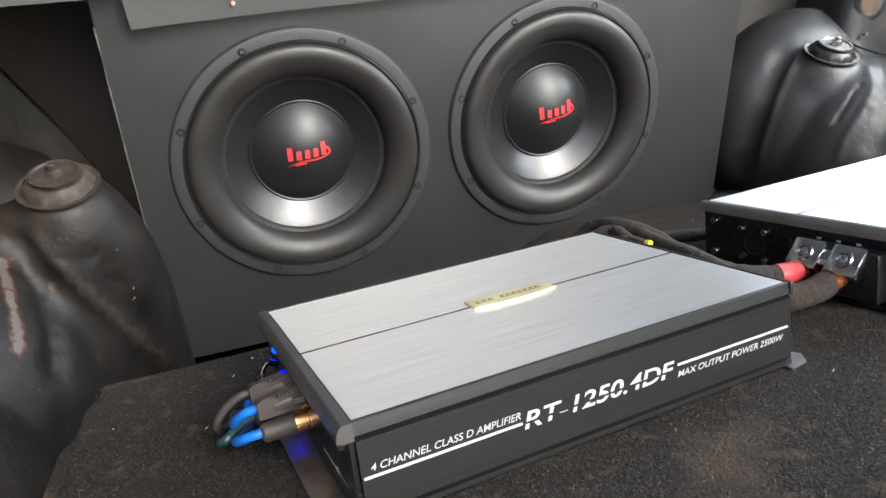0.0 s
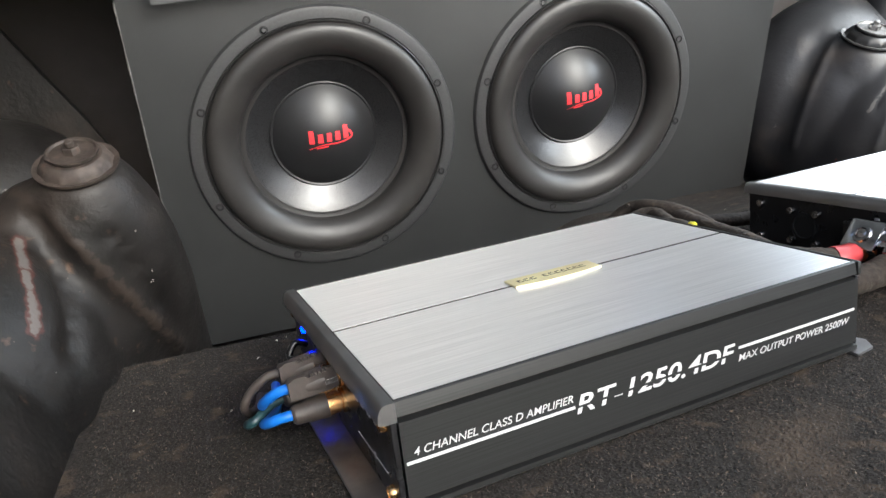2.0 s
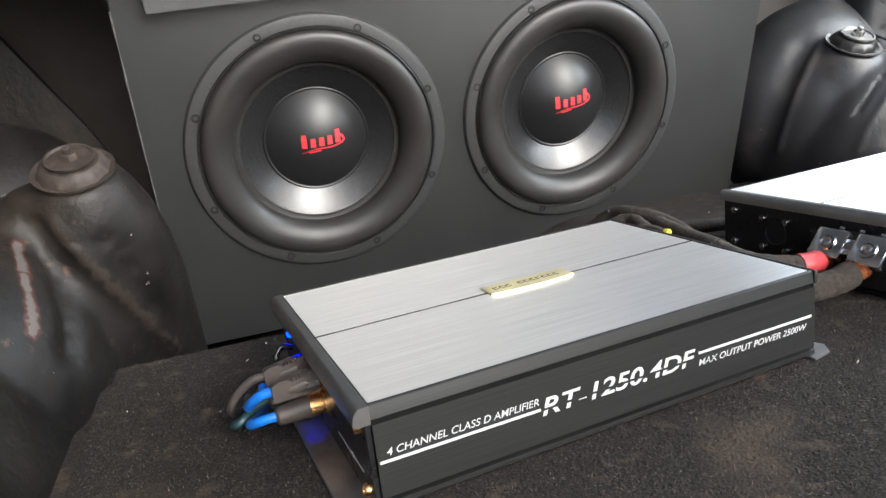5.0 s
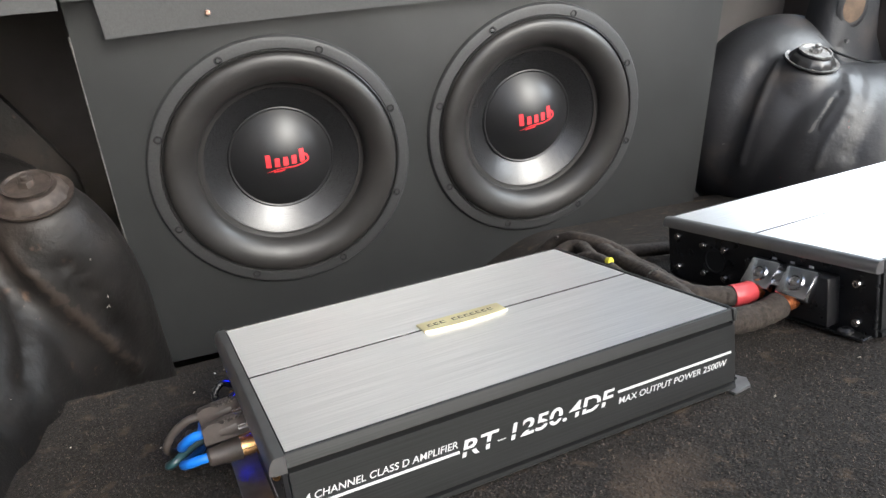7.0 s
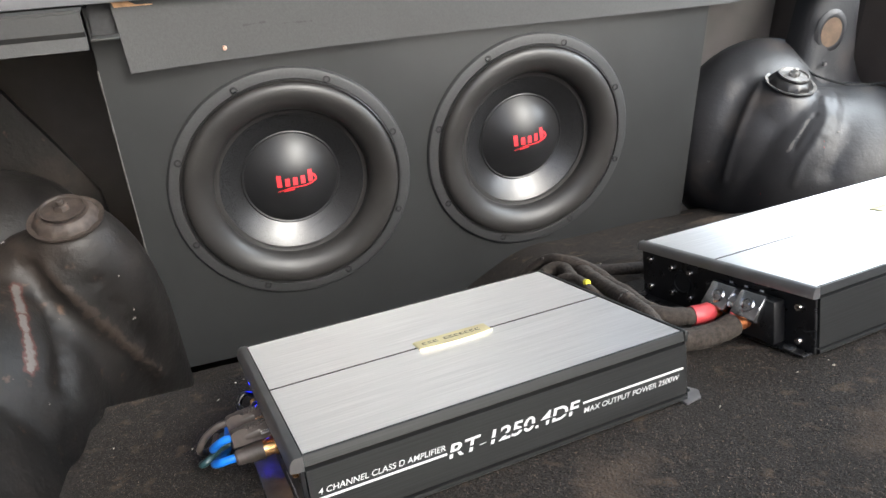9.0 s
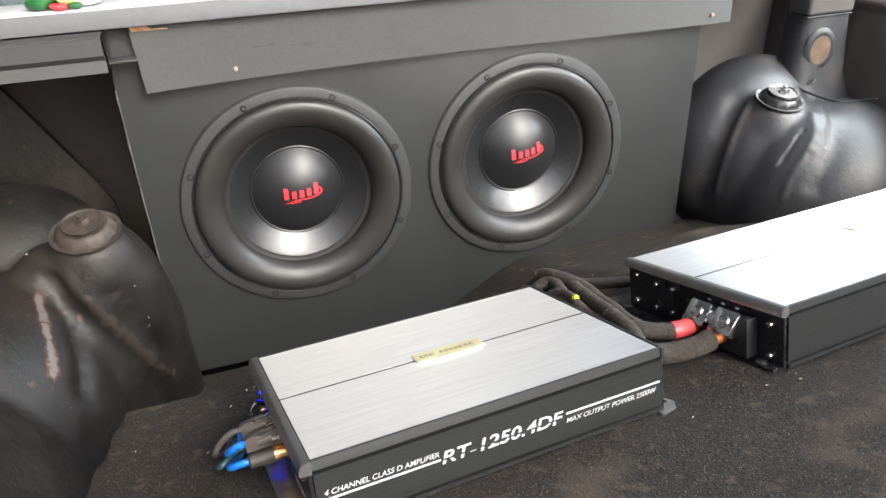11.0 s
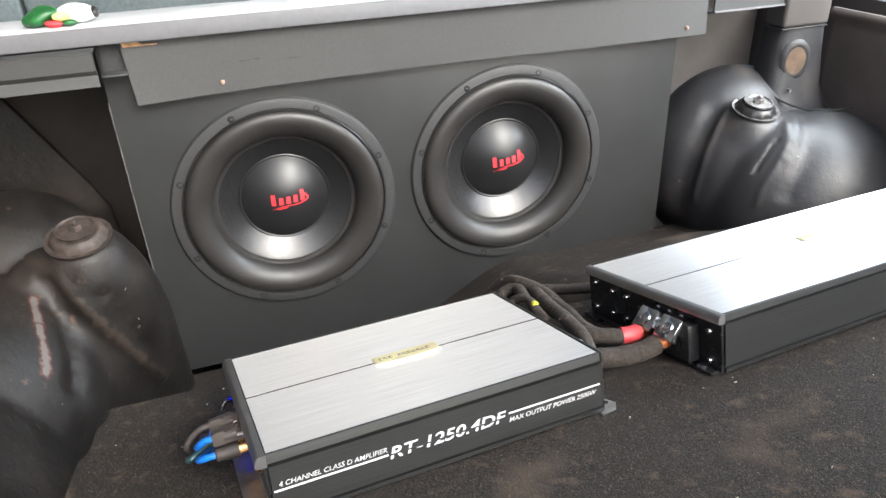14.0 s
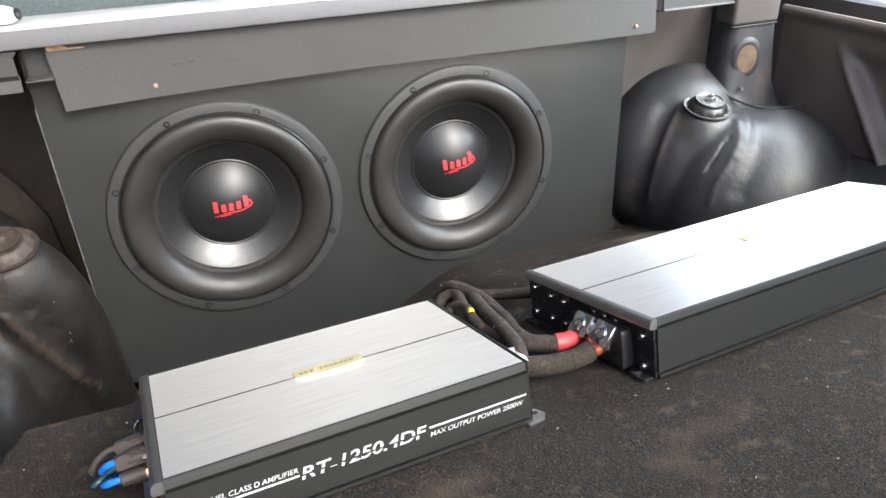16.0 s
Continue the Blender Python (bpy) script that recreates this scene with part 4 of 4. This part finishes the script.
    # printed side
    for name, text, x, z, h, w, bold, gap in (("small_print", "4 CHANNEL CLASS D AMPLIFIER", 0.0045, 0.0250, 0.0035, 0.0725, 0.004, None), ("model_print", "RT-1250.4DF", 0.0785, 0.0190, 0.0086, 0.0885, 0.016, (0.30, 0.44)), ("power_print", "MAX OUTPUT POWER 2500W", 0.1690, 0.0176, 0.0035, 0.0745, 0.006, None)):
        part(name, lettering(text, h, bold, width=w, gap=gap), WHITE, t, "white slanted lettering", pose(x, -0.00145, z))
    part("print_line", slab(0.0010, 0.0775, -0.0018, -0.0013, 0.0221, 0.0233), WHITE, t, "white printed line")
    part("print_line", slab(0.1690, 0.2465, -0.0018, -0.0013, 0.0240, 0.0252), WHITE, t, "white printed line")


def amplifier_large():
    L, W, H = 0.470, 0.178, 0.0514
    front = -0.006

    def set_forward(bm):
        bmesh.ops.translate(bm, vec=(0, front, 0), verts=bm.verts)
        return bm

    t = thing("amplifier", "long monoblock amplifier with brushed silver top and black sides", "amplifier", AMP_B, group="car amplifiers")
    part("body", set_forward(extrude(amp_profile(W, H + 0.0007), 0.0, L)), BLACK_ALU, t)
    part("top_plate", set_forward(slab(0.0006, L - 0.0006, 0.0017, 0.0932, H - 0.0006, H)), SILVER, t)
    part("top_plate", set_forward(slab(0.0006, L - 0.0006, 0.0954, W - 0.0017, H - 0.0006, H)), SILVER, t)
    # Groove shade again painted by an almost flush black strip.
    part("groove_shade_strip", set_forward(slab(0.0006, L - 0.0006, 0.0933, 0.0953, H - 0.0006, H - 0.00004)), HOLE, t, "black strip coloured as the shade in the top groove")
    part("end_rail", set_forward(end_rail(-0.0072, -0.0002, W, H)), RAIL_GREY, t, "bright satin end rail")
    part("end_rail", set_forward(slab(L + 0.0002, L + 0.0030, -0.0012, W + 0.0012, H - 0.007, H + 0.0004, 0.001)), BLACK_ALU, t)
    plate = part("end_plate", set_forward(slab(-0.0030, -0.0003, 0.0, W, 0.0012, H - 0.0080, 0.0004, 1)), BLACK_STEEL, t, "black connector plate")
    part("end_plate", set_forward(slab(L + 0.0003, L + 0.0024, 0.0, W, 0.0012, H - 0.0074, 0.0004, 1)), BLACK_STEEL, t)
    for y, z in ((0.0060, 0.0345), (0.0060, 0.0085), (0.0225, 0.0330), (0.160, 0.0375), (0.160, 0.0120), (0.1330, 0.0350), (0.1120, 0.0350), (0.1330, 0.0125), (0.1120, 0.0125)):
        hexbolt((-0.0028, y, z), (-1, 0, 0), 0.0030, 0.0034, BOLT, t)
    part("fan_grille", lathe([(0, 0), (0.0105, 0), (0.0105, 0.0008), (0.0085, 0.0012), (0.008, 0.0004), (0, 0.0004)], 36, pose(-0.0031, 0.1225, 0.024, 0, -90)), HOLE, plate, "round black fan opening")
    part("connector_block", slab(-0.0150, -0.0031, 0.018, 0.084, 0.0040, 0.0370, 0.0015), BLACK_STEEL, t, "black plastic connector block")
    for k, y in enumerate((0.068, 0.0535, 0.039)):
        part("indicator", slab(-0.0036, -0.0030, y - 0.0016, y + 0.0016, 0.0370, 0.0385), WHITE, plate, "small white indicator")
    for y, s in ((0.0660, 1.0), (0.0375, 1.0)):
        m = pose(-0.0180, y, 0.0300, 0, -50)
        bm = slab(-0.0105 * s, 0.0105 * s, -0.0115 * s, 0.0115 * s, -0.006, 0.003, 0.0016)
        bm.transform(m)
        block = part("power_terminal", bm, CHROME, t, "chromed square power terminal")
        bm = lathe([(0.0036, 0.0030), (0.0062, 0.0030), (0.0058, 0.0046), (0.0040, 0.0048), (0.0036, 0.0034)], 24, m, close=True)
        part("clamp_screw", bm, CHROME, block)
        part("screw_head", lathe([(0, 0.0052), (0.0020, 0.0052), (0.0034, 0.0044), (0.0036, 0.0034), (0, 0.0030)], 20, m), BOLT, block, "bright clamp screw")
    m = pose(-0.0170, 0.0517, 0.0300, 0, -50)
    bm = slab(-0.006, 0.006, -0.0045, 0.0045, -0.005, 0.0015, 0.001)
    bm.transform(m)
    block = part("remote_terminal", bm, CHROME, t, "small chromed terminal")
    part("clamp_screw", lathe([(0, 0.0030), (0.0028, 0.0030), (0.0028, 0.0015), (0, 0.0015)], 16, m), CHROME, block)
    part("mount_plate", set_forward(slab(-0.0120, 0.004, 0.002, W - 0.002, 0.0003, 0.0020, 0.0004, 1)), BLACK_STEEL, t, "black mounting plate")
    for y in (0.010, W - 0.010):
        part("mount_screw", lathe([(0, 0.0022), (0.0048, 0.0022), (0.0048, 0.0036), (0.0030, 0.0050), (0.0014, 0.0048), (0, 0.0036)], 20, pose(-0.0085, y, 0)), BLACK_STEEL, t, "black mounting screw")
    badge = slab(0.200, 0.262, 0.0830, 0.0975, H, H + 0.0012, 0.0004)
    part("badge", badge, GOLD, t, "gold badge plate")


LED = glowing("blue_lamp", (0.004, 0.008, 1.0), 22.0)


# ---- cables ----
def plug(m, upper):
    t = thing("rca_plug", "grey-brown audio plug with an open ribbed grip" if upper else "grey-brown audio plug with a metal ribbed collar", "audio plug", m, group="audio plugs in the amplifier")
    # axis along -x from the socket
    body = lathe([(0, -0.0300), (0.0042, -0.0300), (0.0056, -0.0285), (0.0060, -0.0220), (0.0066, -0.0200), (0.0070, -0.0120), (0.0070, -0.0100), (0, -0.0100)], 24, pose(0, 0, 0, 0, 90))
    part("housing", body, PLUG, t)
    bm = bmesh.new()
    for k in range(6):
        lathe([(0.0050, -0.0100 + 0.0012 * k), (0.0064, -0.0099 + 0.0012 * k), (0.0064, -0.0092 + 0.0012 * k), (0.0050, -0.0090 + 0.0012 * k)], 24, pose(0, 0, 0, 0, 90), bm, close=True)
    part("ribbed_collar", bm, WARM_GOLD if not upper else CHROME, t, "ribbed metal collar")
    part("sleeve", lathe([(0.0046, -0.0030), (0.0056, -0.0030), (0.0056, 0.0022), (0.0046, 0.0022)], 24, pose(0, 0, 0, 0, 90), close=True), WARM_GOLD, t, "gold sleeve")
    if upper:
        bm = bmesh.new()
        side = [(-0.030, -0.0050), (-0.030, 0.0052), (-0.026, 0.0072), (-0.0205, 0.0072), (-0.0185, 0.0055), (-0.0080, 0.0062), (-0.0050, 0.0088), (-0.0028, 0.0088), (-0.0026, -0.0040), (-0.0080, -0.0050)]
        a = [bm.verts.new((x, -0.0062, z)) for x, z in side]
        b = [bm.verts.new((x, -0.0036, z)) for x, z in side]
        bm.faces.new(a), bm.faces.new(b)
        for k in range(len(a)):
            bm.faces.new((a[k], a[k - 1], b[k - 1], b[k]))
        part("grip", bm, PLUG, t, "jaw-shaped grip")
        bm = bmesh.new()
        for k in range(5):
            slab(-0.0170 + 0.0022 * k, -0.0158 + 0.0022 * k, -0.0062, -0.0030, 0.0050, 0.0074, bm=bm)
        part("grip_teeth", bm, PLUG, t)


def cables():
    for k, (y, z, up) in enumerate(((0.073, 0.0205, False), (0.094, 0.0205, False), (0.073, 0.0340, True), (0.094, 0.0340, True))):
        plug(AMP_A @ pose(-0.0031, y, z, 0, -2, 0) @ Matrix.Scale(0.84, 4), up)
    def run(name, pts, r, mat, label, m=AMP_A, cat="cable", group="audio cables", **k):
        return solo(name, tube(pts, r, **k), mat, label, cat, m, group)
    run("audio_cable", [(-0.027, 0.073, 0.0200), (-0.033, 0.0740, 0.0195), (-0.038, 0.078, 0.0170), (-0.040, 0.087, 0.0130), (-0.036, 0.100, 0.0080), (-0.030, 0.118, 0.0034), (-0.026, 0.135, 0.0034)], 0.0025, BLUE, "bright blue audio cable curling from its plug")
    run("audio_cable", [(-0.027, 0.073, 0.0335), (-0.033, 0.0750, 0.0320), (-0.0375, 0.080, 0.0275), (-0.039, 0.089, 0.0215), (-0.034, 0.101, 0.0160), (-0.029, 0.118, 0.0105), (-0.026, 0.135, 0.0100)], 0.0025, BLUE, "bright blue audio cable curling from its plug")
    run("audio_cable", [(-0.027, 0.094, 0.0200), (-0.035, 0.092, 0.0190), (-0.0445, 0.086, 0.0160), (-0.0470, 0.092, 0.0125), (-0.041, 0.106, 0.0080), (-0.034, 0.125, 0.0034), (-0.030, 0.140, 0.0034)], 0.0022, TEAL, "dark teal audio cable beside the amplifier")
    run("audio_cable", [(-0.027, 0.094, 0.0335), (-0.034, 0.095, 0.0325), (-0.042, 0.097, 0.0265), (-0.0465, 0.099, 0.0190), (-0.044, 0.110, 0.0100), (-0.038, 0.128, 0.0034), (-0.034, 0.142, 0.0034)], 0.0022, PLUG, "grey-brown audio cable beside the amplifier")
    run("lead_loop", [(-0.004, 0.126, 0.0200), (-0.013, 0.127, 0.0205), (-0.0165, 0.129, 0.0270), (-0.012, 0.131, 0.0325), (-0.006, 0.132, 0.0300)], 0.0019, BLACK_STEEL, "short black lead looped beside the lit indicator", cat="cable")
    # power looms between the amplifiers, in the floor's frame
    def loom(pts, r, label, seed, mat=TAPE):
        return run("power_cable", pts, r, mat, label, FLOOR, "cable", "wrapped power cables", n=14, uneven=0.10, seed=seed)
    loom([(0.262, 0.094, 0.017), (0.275, 0.085, 0.0150), (0.296, 0.0785, 0.0140), (0.316, 0.0770, 0.0150), (0.331, 0.0790, 0.0170)], 0.0086, "thick cloth-wrapped power cable ending in bare copper", 3)
    loom([(0.268, 0.160, 0.022), (0.276, 0.130, 0.025), (0.287, 0.110, 0.0245), (0.303, 0.101, 0.0225), (0.314, 0.099, 0.0215)], 0.0072, "cloth-wrapped power cable with a red sleeve", 4)
    run("cable_sleeve", [(0.309, 0.0995, 0.0220), (0.317, 0.0990, 0.0215), (0.326, 0.1010, 0.0210)], 0.0079, RED_SLEEVE, "red heat-shrink sleeve on a power cable", FLOOR, "sleeve", "cable ends")
    run("copper_end", [(0.3305, 0.0788, 0.0170), (0.3385, 0.0795, 0.0180), (0.3420, 0.0800, 0.0185)], 0.0062, COPPER, "bare copper strands at the cable end", FLOOR, "copper strands", "cable ends", uneven=0.3)
    run("copper_end", [(0.326, 0.1012, 0.0210), (0.336, 0.1035, 0.0200)], 0.0058, COPPER, "bare copper strands at the cable end", FLOOR, "copper strands", "cable ends", uneven=0.3)
    loom([(0.248, 0.262, 0.012), (0.262, 0.272, 0.026), (0.278, 0.256, 0.032), (0.284, 0.230, 0.033), (0.279, 0.182, 0.032), (0.277, 0.138, 0.031), (0.275, 0.104, 0.027), (0.270, 0.084, 0.020)], 0.0070, "cloth-wrapped cable loom lying beside the amplifier", 5)
    loom([(0.252, 0.240, 0.012), (0.266, 0.250, 0.020), (0.286, 0.232, 0.024), (0.292, 0.206, 0.026), (0.294, 0.170, 0.025), (0.289, 0.132, 0.024), (0.294, 0.108, 0.023), (0.306, 0.098, 0.022)], 0.0064, "cloth-wrapped cable loom lying beside the amplifier", 6)
    loom([(0.256, 0.282, 0.010), (0.280, 0.288, 0.016), (0.304, 0.276, 0.015), (0.338, 0.263, 0.012), (0.366, 0.256, 0.010), (0.392, 0.252, 0.009)], 0.0060, "cloth-wrapped cable running behind the amplifier", 7)
    loom([(0.247, 0.225, 0.016), (0.256, 0.242, 0.030), (0.270, 0.236, 0.035), (0.268, 0.212, 0.032), (0.262, 0.186, 0.026), (0.268, 0.160, 0.018)], 0.0062, "cloth-wrapped cable loom lying beside the amplifier", 8)
    loom([(0.250, 0.278, 0.018), (0.266, 0.262, 0.036), (0.276, 0.238, 0.040), (0.290, 0.214, 0.034), (0.298, 0.186, 0.022), (0.290, 0.158, 0.014)], 0.0056, "cloth-wrapped cable loom lying beside the amplifier", 9)
    loom([(0.244, 0.206, 0.020), (0.258, 0.214, 0.031), (0.266, 0.196, 0.034), (0.264, 0.172, 0.031), (0.270, 0.150, 0.022)], 0.0050, "cloth-wrapped cable loom lying beside the amplifier", 10)
    for k, pts in enumerate((
        [(0.262, 0.258, 0.040), (0.278, 0.262, 0.040), (0.290, 0.246, 0.036), (0.294, 0.226, 0.028)],
        [(0.266, 0.268, 0.036), (0.282, 0.270, 0.036), (0.292, 0.256, 0.030), (0.296, 0.240, 0.022)])):
        run("thin_wire", pts, 0.0014, PLUG, "thin dark wire tied over the cable loom", FLOOR, "wire", "thin wires in the loom", n=10, uneven=0.1, seed=20 + k)
    run("tape_band", [(0.2640, 0.1800, 0.0370), (0.2650, 0.1765, 0.0372)], 0.0030, material("yellow_tape", (0.55, 0.50, 0.04), 0.4), "yellow tape round a cable", FLOOR, "tape", "tape bands")
    run("tape_band", [(0.2665, 0.098, 0.0205), (0.2650, 0.078, 0.0205)], 0.0090, FOIL, "crumpled silver tape round a cable", FLOOR, "tape", "tape bands", uneven=0.3)
    run("cable_tie", [(0.2771, 0.1390, 0.0311), (0.2770, 0.1374, 0.0309)], 0.0074, BOLT, "thin metal tie round a loom", FLOOR, "cable tie", "cable ties")


ground()
carpet()
shell()
shelf()
arches()
side_panels()
speaker_box()
box_edge()
subwoofer()
amplifier_small()
amplifier_large()
cables()
toy()


def carpet_pile():
    """Short loose fibres standing on the carpet, in the floor's frame."""
    rng = np.random.default_rng(7)
    count = 230000
    x = -0.135 + rng.random(count) ** 1.0 * 0.95
    y = -0.16 + rng.random(count) ** 1.25 * 0.62
    keep = []
    for k in range(count):
        if carpet_drop(x[k], y[k]) < 0.02:
            keep.append(k)
    x, y = x[keep], y[keep]
    z = np.array([-carpet_drop(a, b) + 0.0022 * (noise.noise((a * 9, b * 9, 0)) - 0.4) * (1 if b > 0.25 or a > 0.27 and b < -0.02 else 0.3) for a, b in zip(x, y)])
    n = len(x)
    turn, lean, tall, wide = rng.random(n) * 6.283, 0.4 + rng.random(n) * 1.0, 0.0008 + 0.0013 * rng.random(n), 0.00014 + 0.00014 * rng.random(n)
    dx, dy = np.cos(turn), np.sin(turn)
    base = np.stack([x, y, z], 1)
    side = np.stack([-dy * wide, dx * wide, np.zeros(n)], 1)
    tip = base + np.stack([dx * np.sin(lean) * tall, dy * np.sin(lean) * tall, np.cos(lean) * tall], 1)
    verts = np.stack([base - side, base + side, tip], 1).reshape(-1, 3)
    me = bpy.data.meshes.new("carpet_pile")
    me.from_pydata(verts.tolist(), [], np.arange(3 * n).reshape(-1, 3).tolist())
    m = bpy.data.materials.new("carpet_fibre")
    m.use_nodes = True
    t = m.node_tree
    b = t.nodes["Principled BSDF"]
    geo = t.nodes.new("ShaderNodeNewGeometry")
    r = t.nodes.new("ShaderNodeValToRGB")
    r.color_ramp.elements[0].color, r.color_ramp.elements[0].position = (0.018, 0.017, 0.016, 1), 0.0
    r.color_ramp.elements[1].color, r.color_ramp.elements[1].position = (0.15, 0.115, 0.088, 1), 1.0
    e = r.color_ramp.elements.new(0.72)
    e.color = (0.042, 0.037, 0.033, 1)
    e = r.color_ramp.elements.new(0.9)
    e.color = (0.095, 0.07, 0.052, 1)
    t.links.new(geo.outputs["Random Per Island"], r.inputs[0])
    t.links.new(r.outputs[0], b.inputs["Base Color"])
    b.inputs["Roughness"].default_value = 0.8
    me.materials.append(m)
    ob = new("carpet_pile", me)
    ob.matrix_world = FLOOR
    tagged(ob, "short brown and charcoal carpet fibres on the boot floor", "carpet pile", kind="stuff")


def crumbs():
    rnd = random.Random(5)
    bm = bmesh.new()
    spots = [(rnd.uniform(-0.12, 0.0), rnd.uniform(0.10, 0.24)) for _ in range(7)] + [(rnd.uniform(0.26, 0.62), rnd.uniform(-0.14, 0.03)) for _ in range(16)] + [(rnd.uniform(0.30, 0.60), rnd.uniform(0.28, 0.50)) for _ in range(12)] + [(rnd.uniform(-0.10, 0.20), rnd.uniform(0.46, 0.58)) for _ in range(26)]
    for x, y in spots:
        own = bmesh.new()
        bmesh.ops.create_icosphere(own, subdivisions=1, radius=1.0, matrix=Matrix.Translation((x, y, -carpet_drop(x, y) + 0.0012)) @ pose(0, 0, 0, rnd.uniform(0, 90), rnd.uniform(0, 90), rnd.uniform(0, 180)) @ Matrix.Diagonal((rnd.uniform(0.0005, 0.0016), rnd.uniform(0.0004, 0.0009), 0.0004, 1)))
        join(bm, own)
    m = material("pale_crumb", (0.5, 0.46, 0.38), 0.7, grain=(300.0, 0.3))
    solo("crumbs", bm, m, "pale crumbs and grit scattered on the carpet", "crumbs", FLOOR, kind="stuff")


carpet_pile()
crumbs()
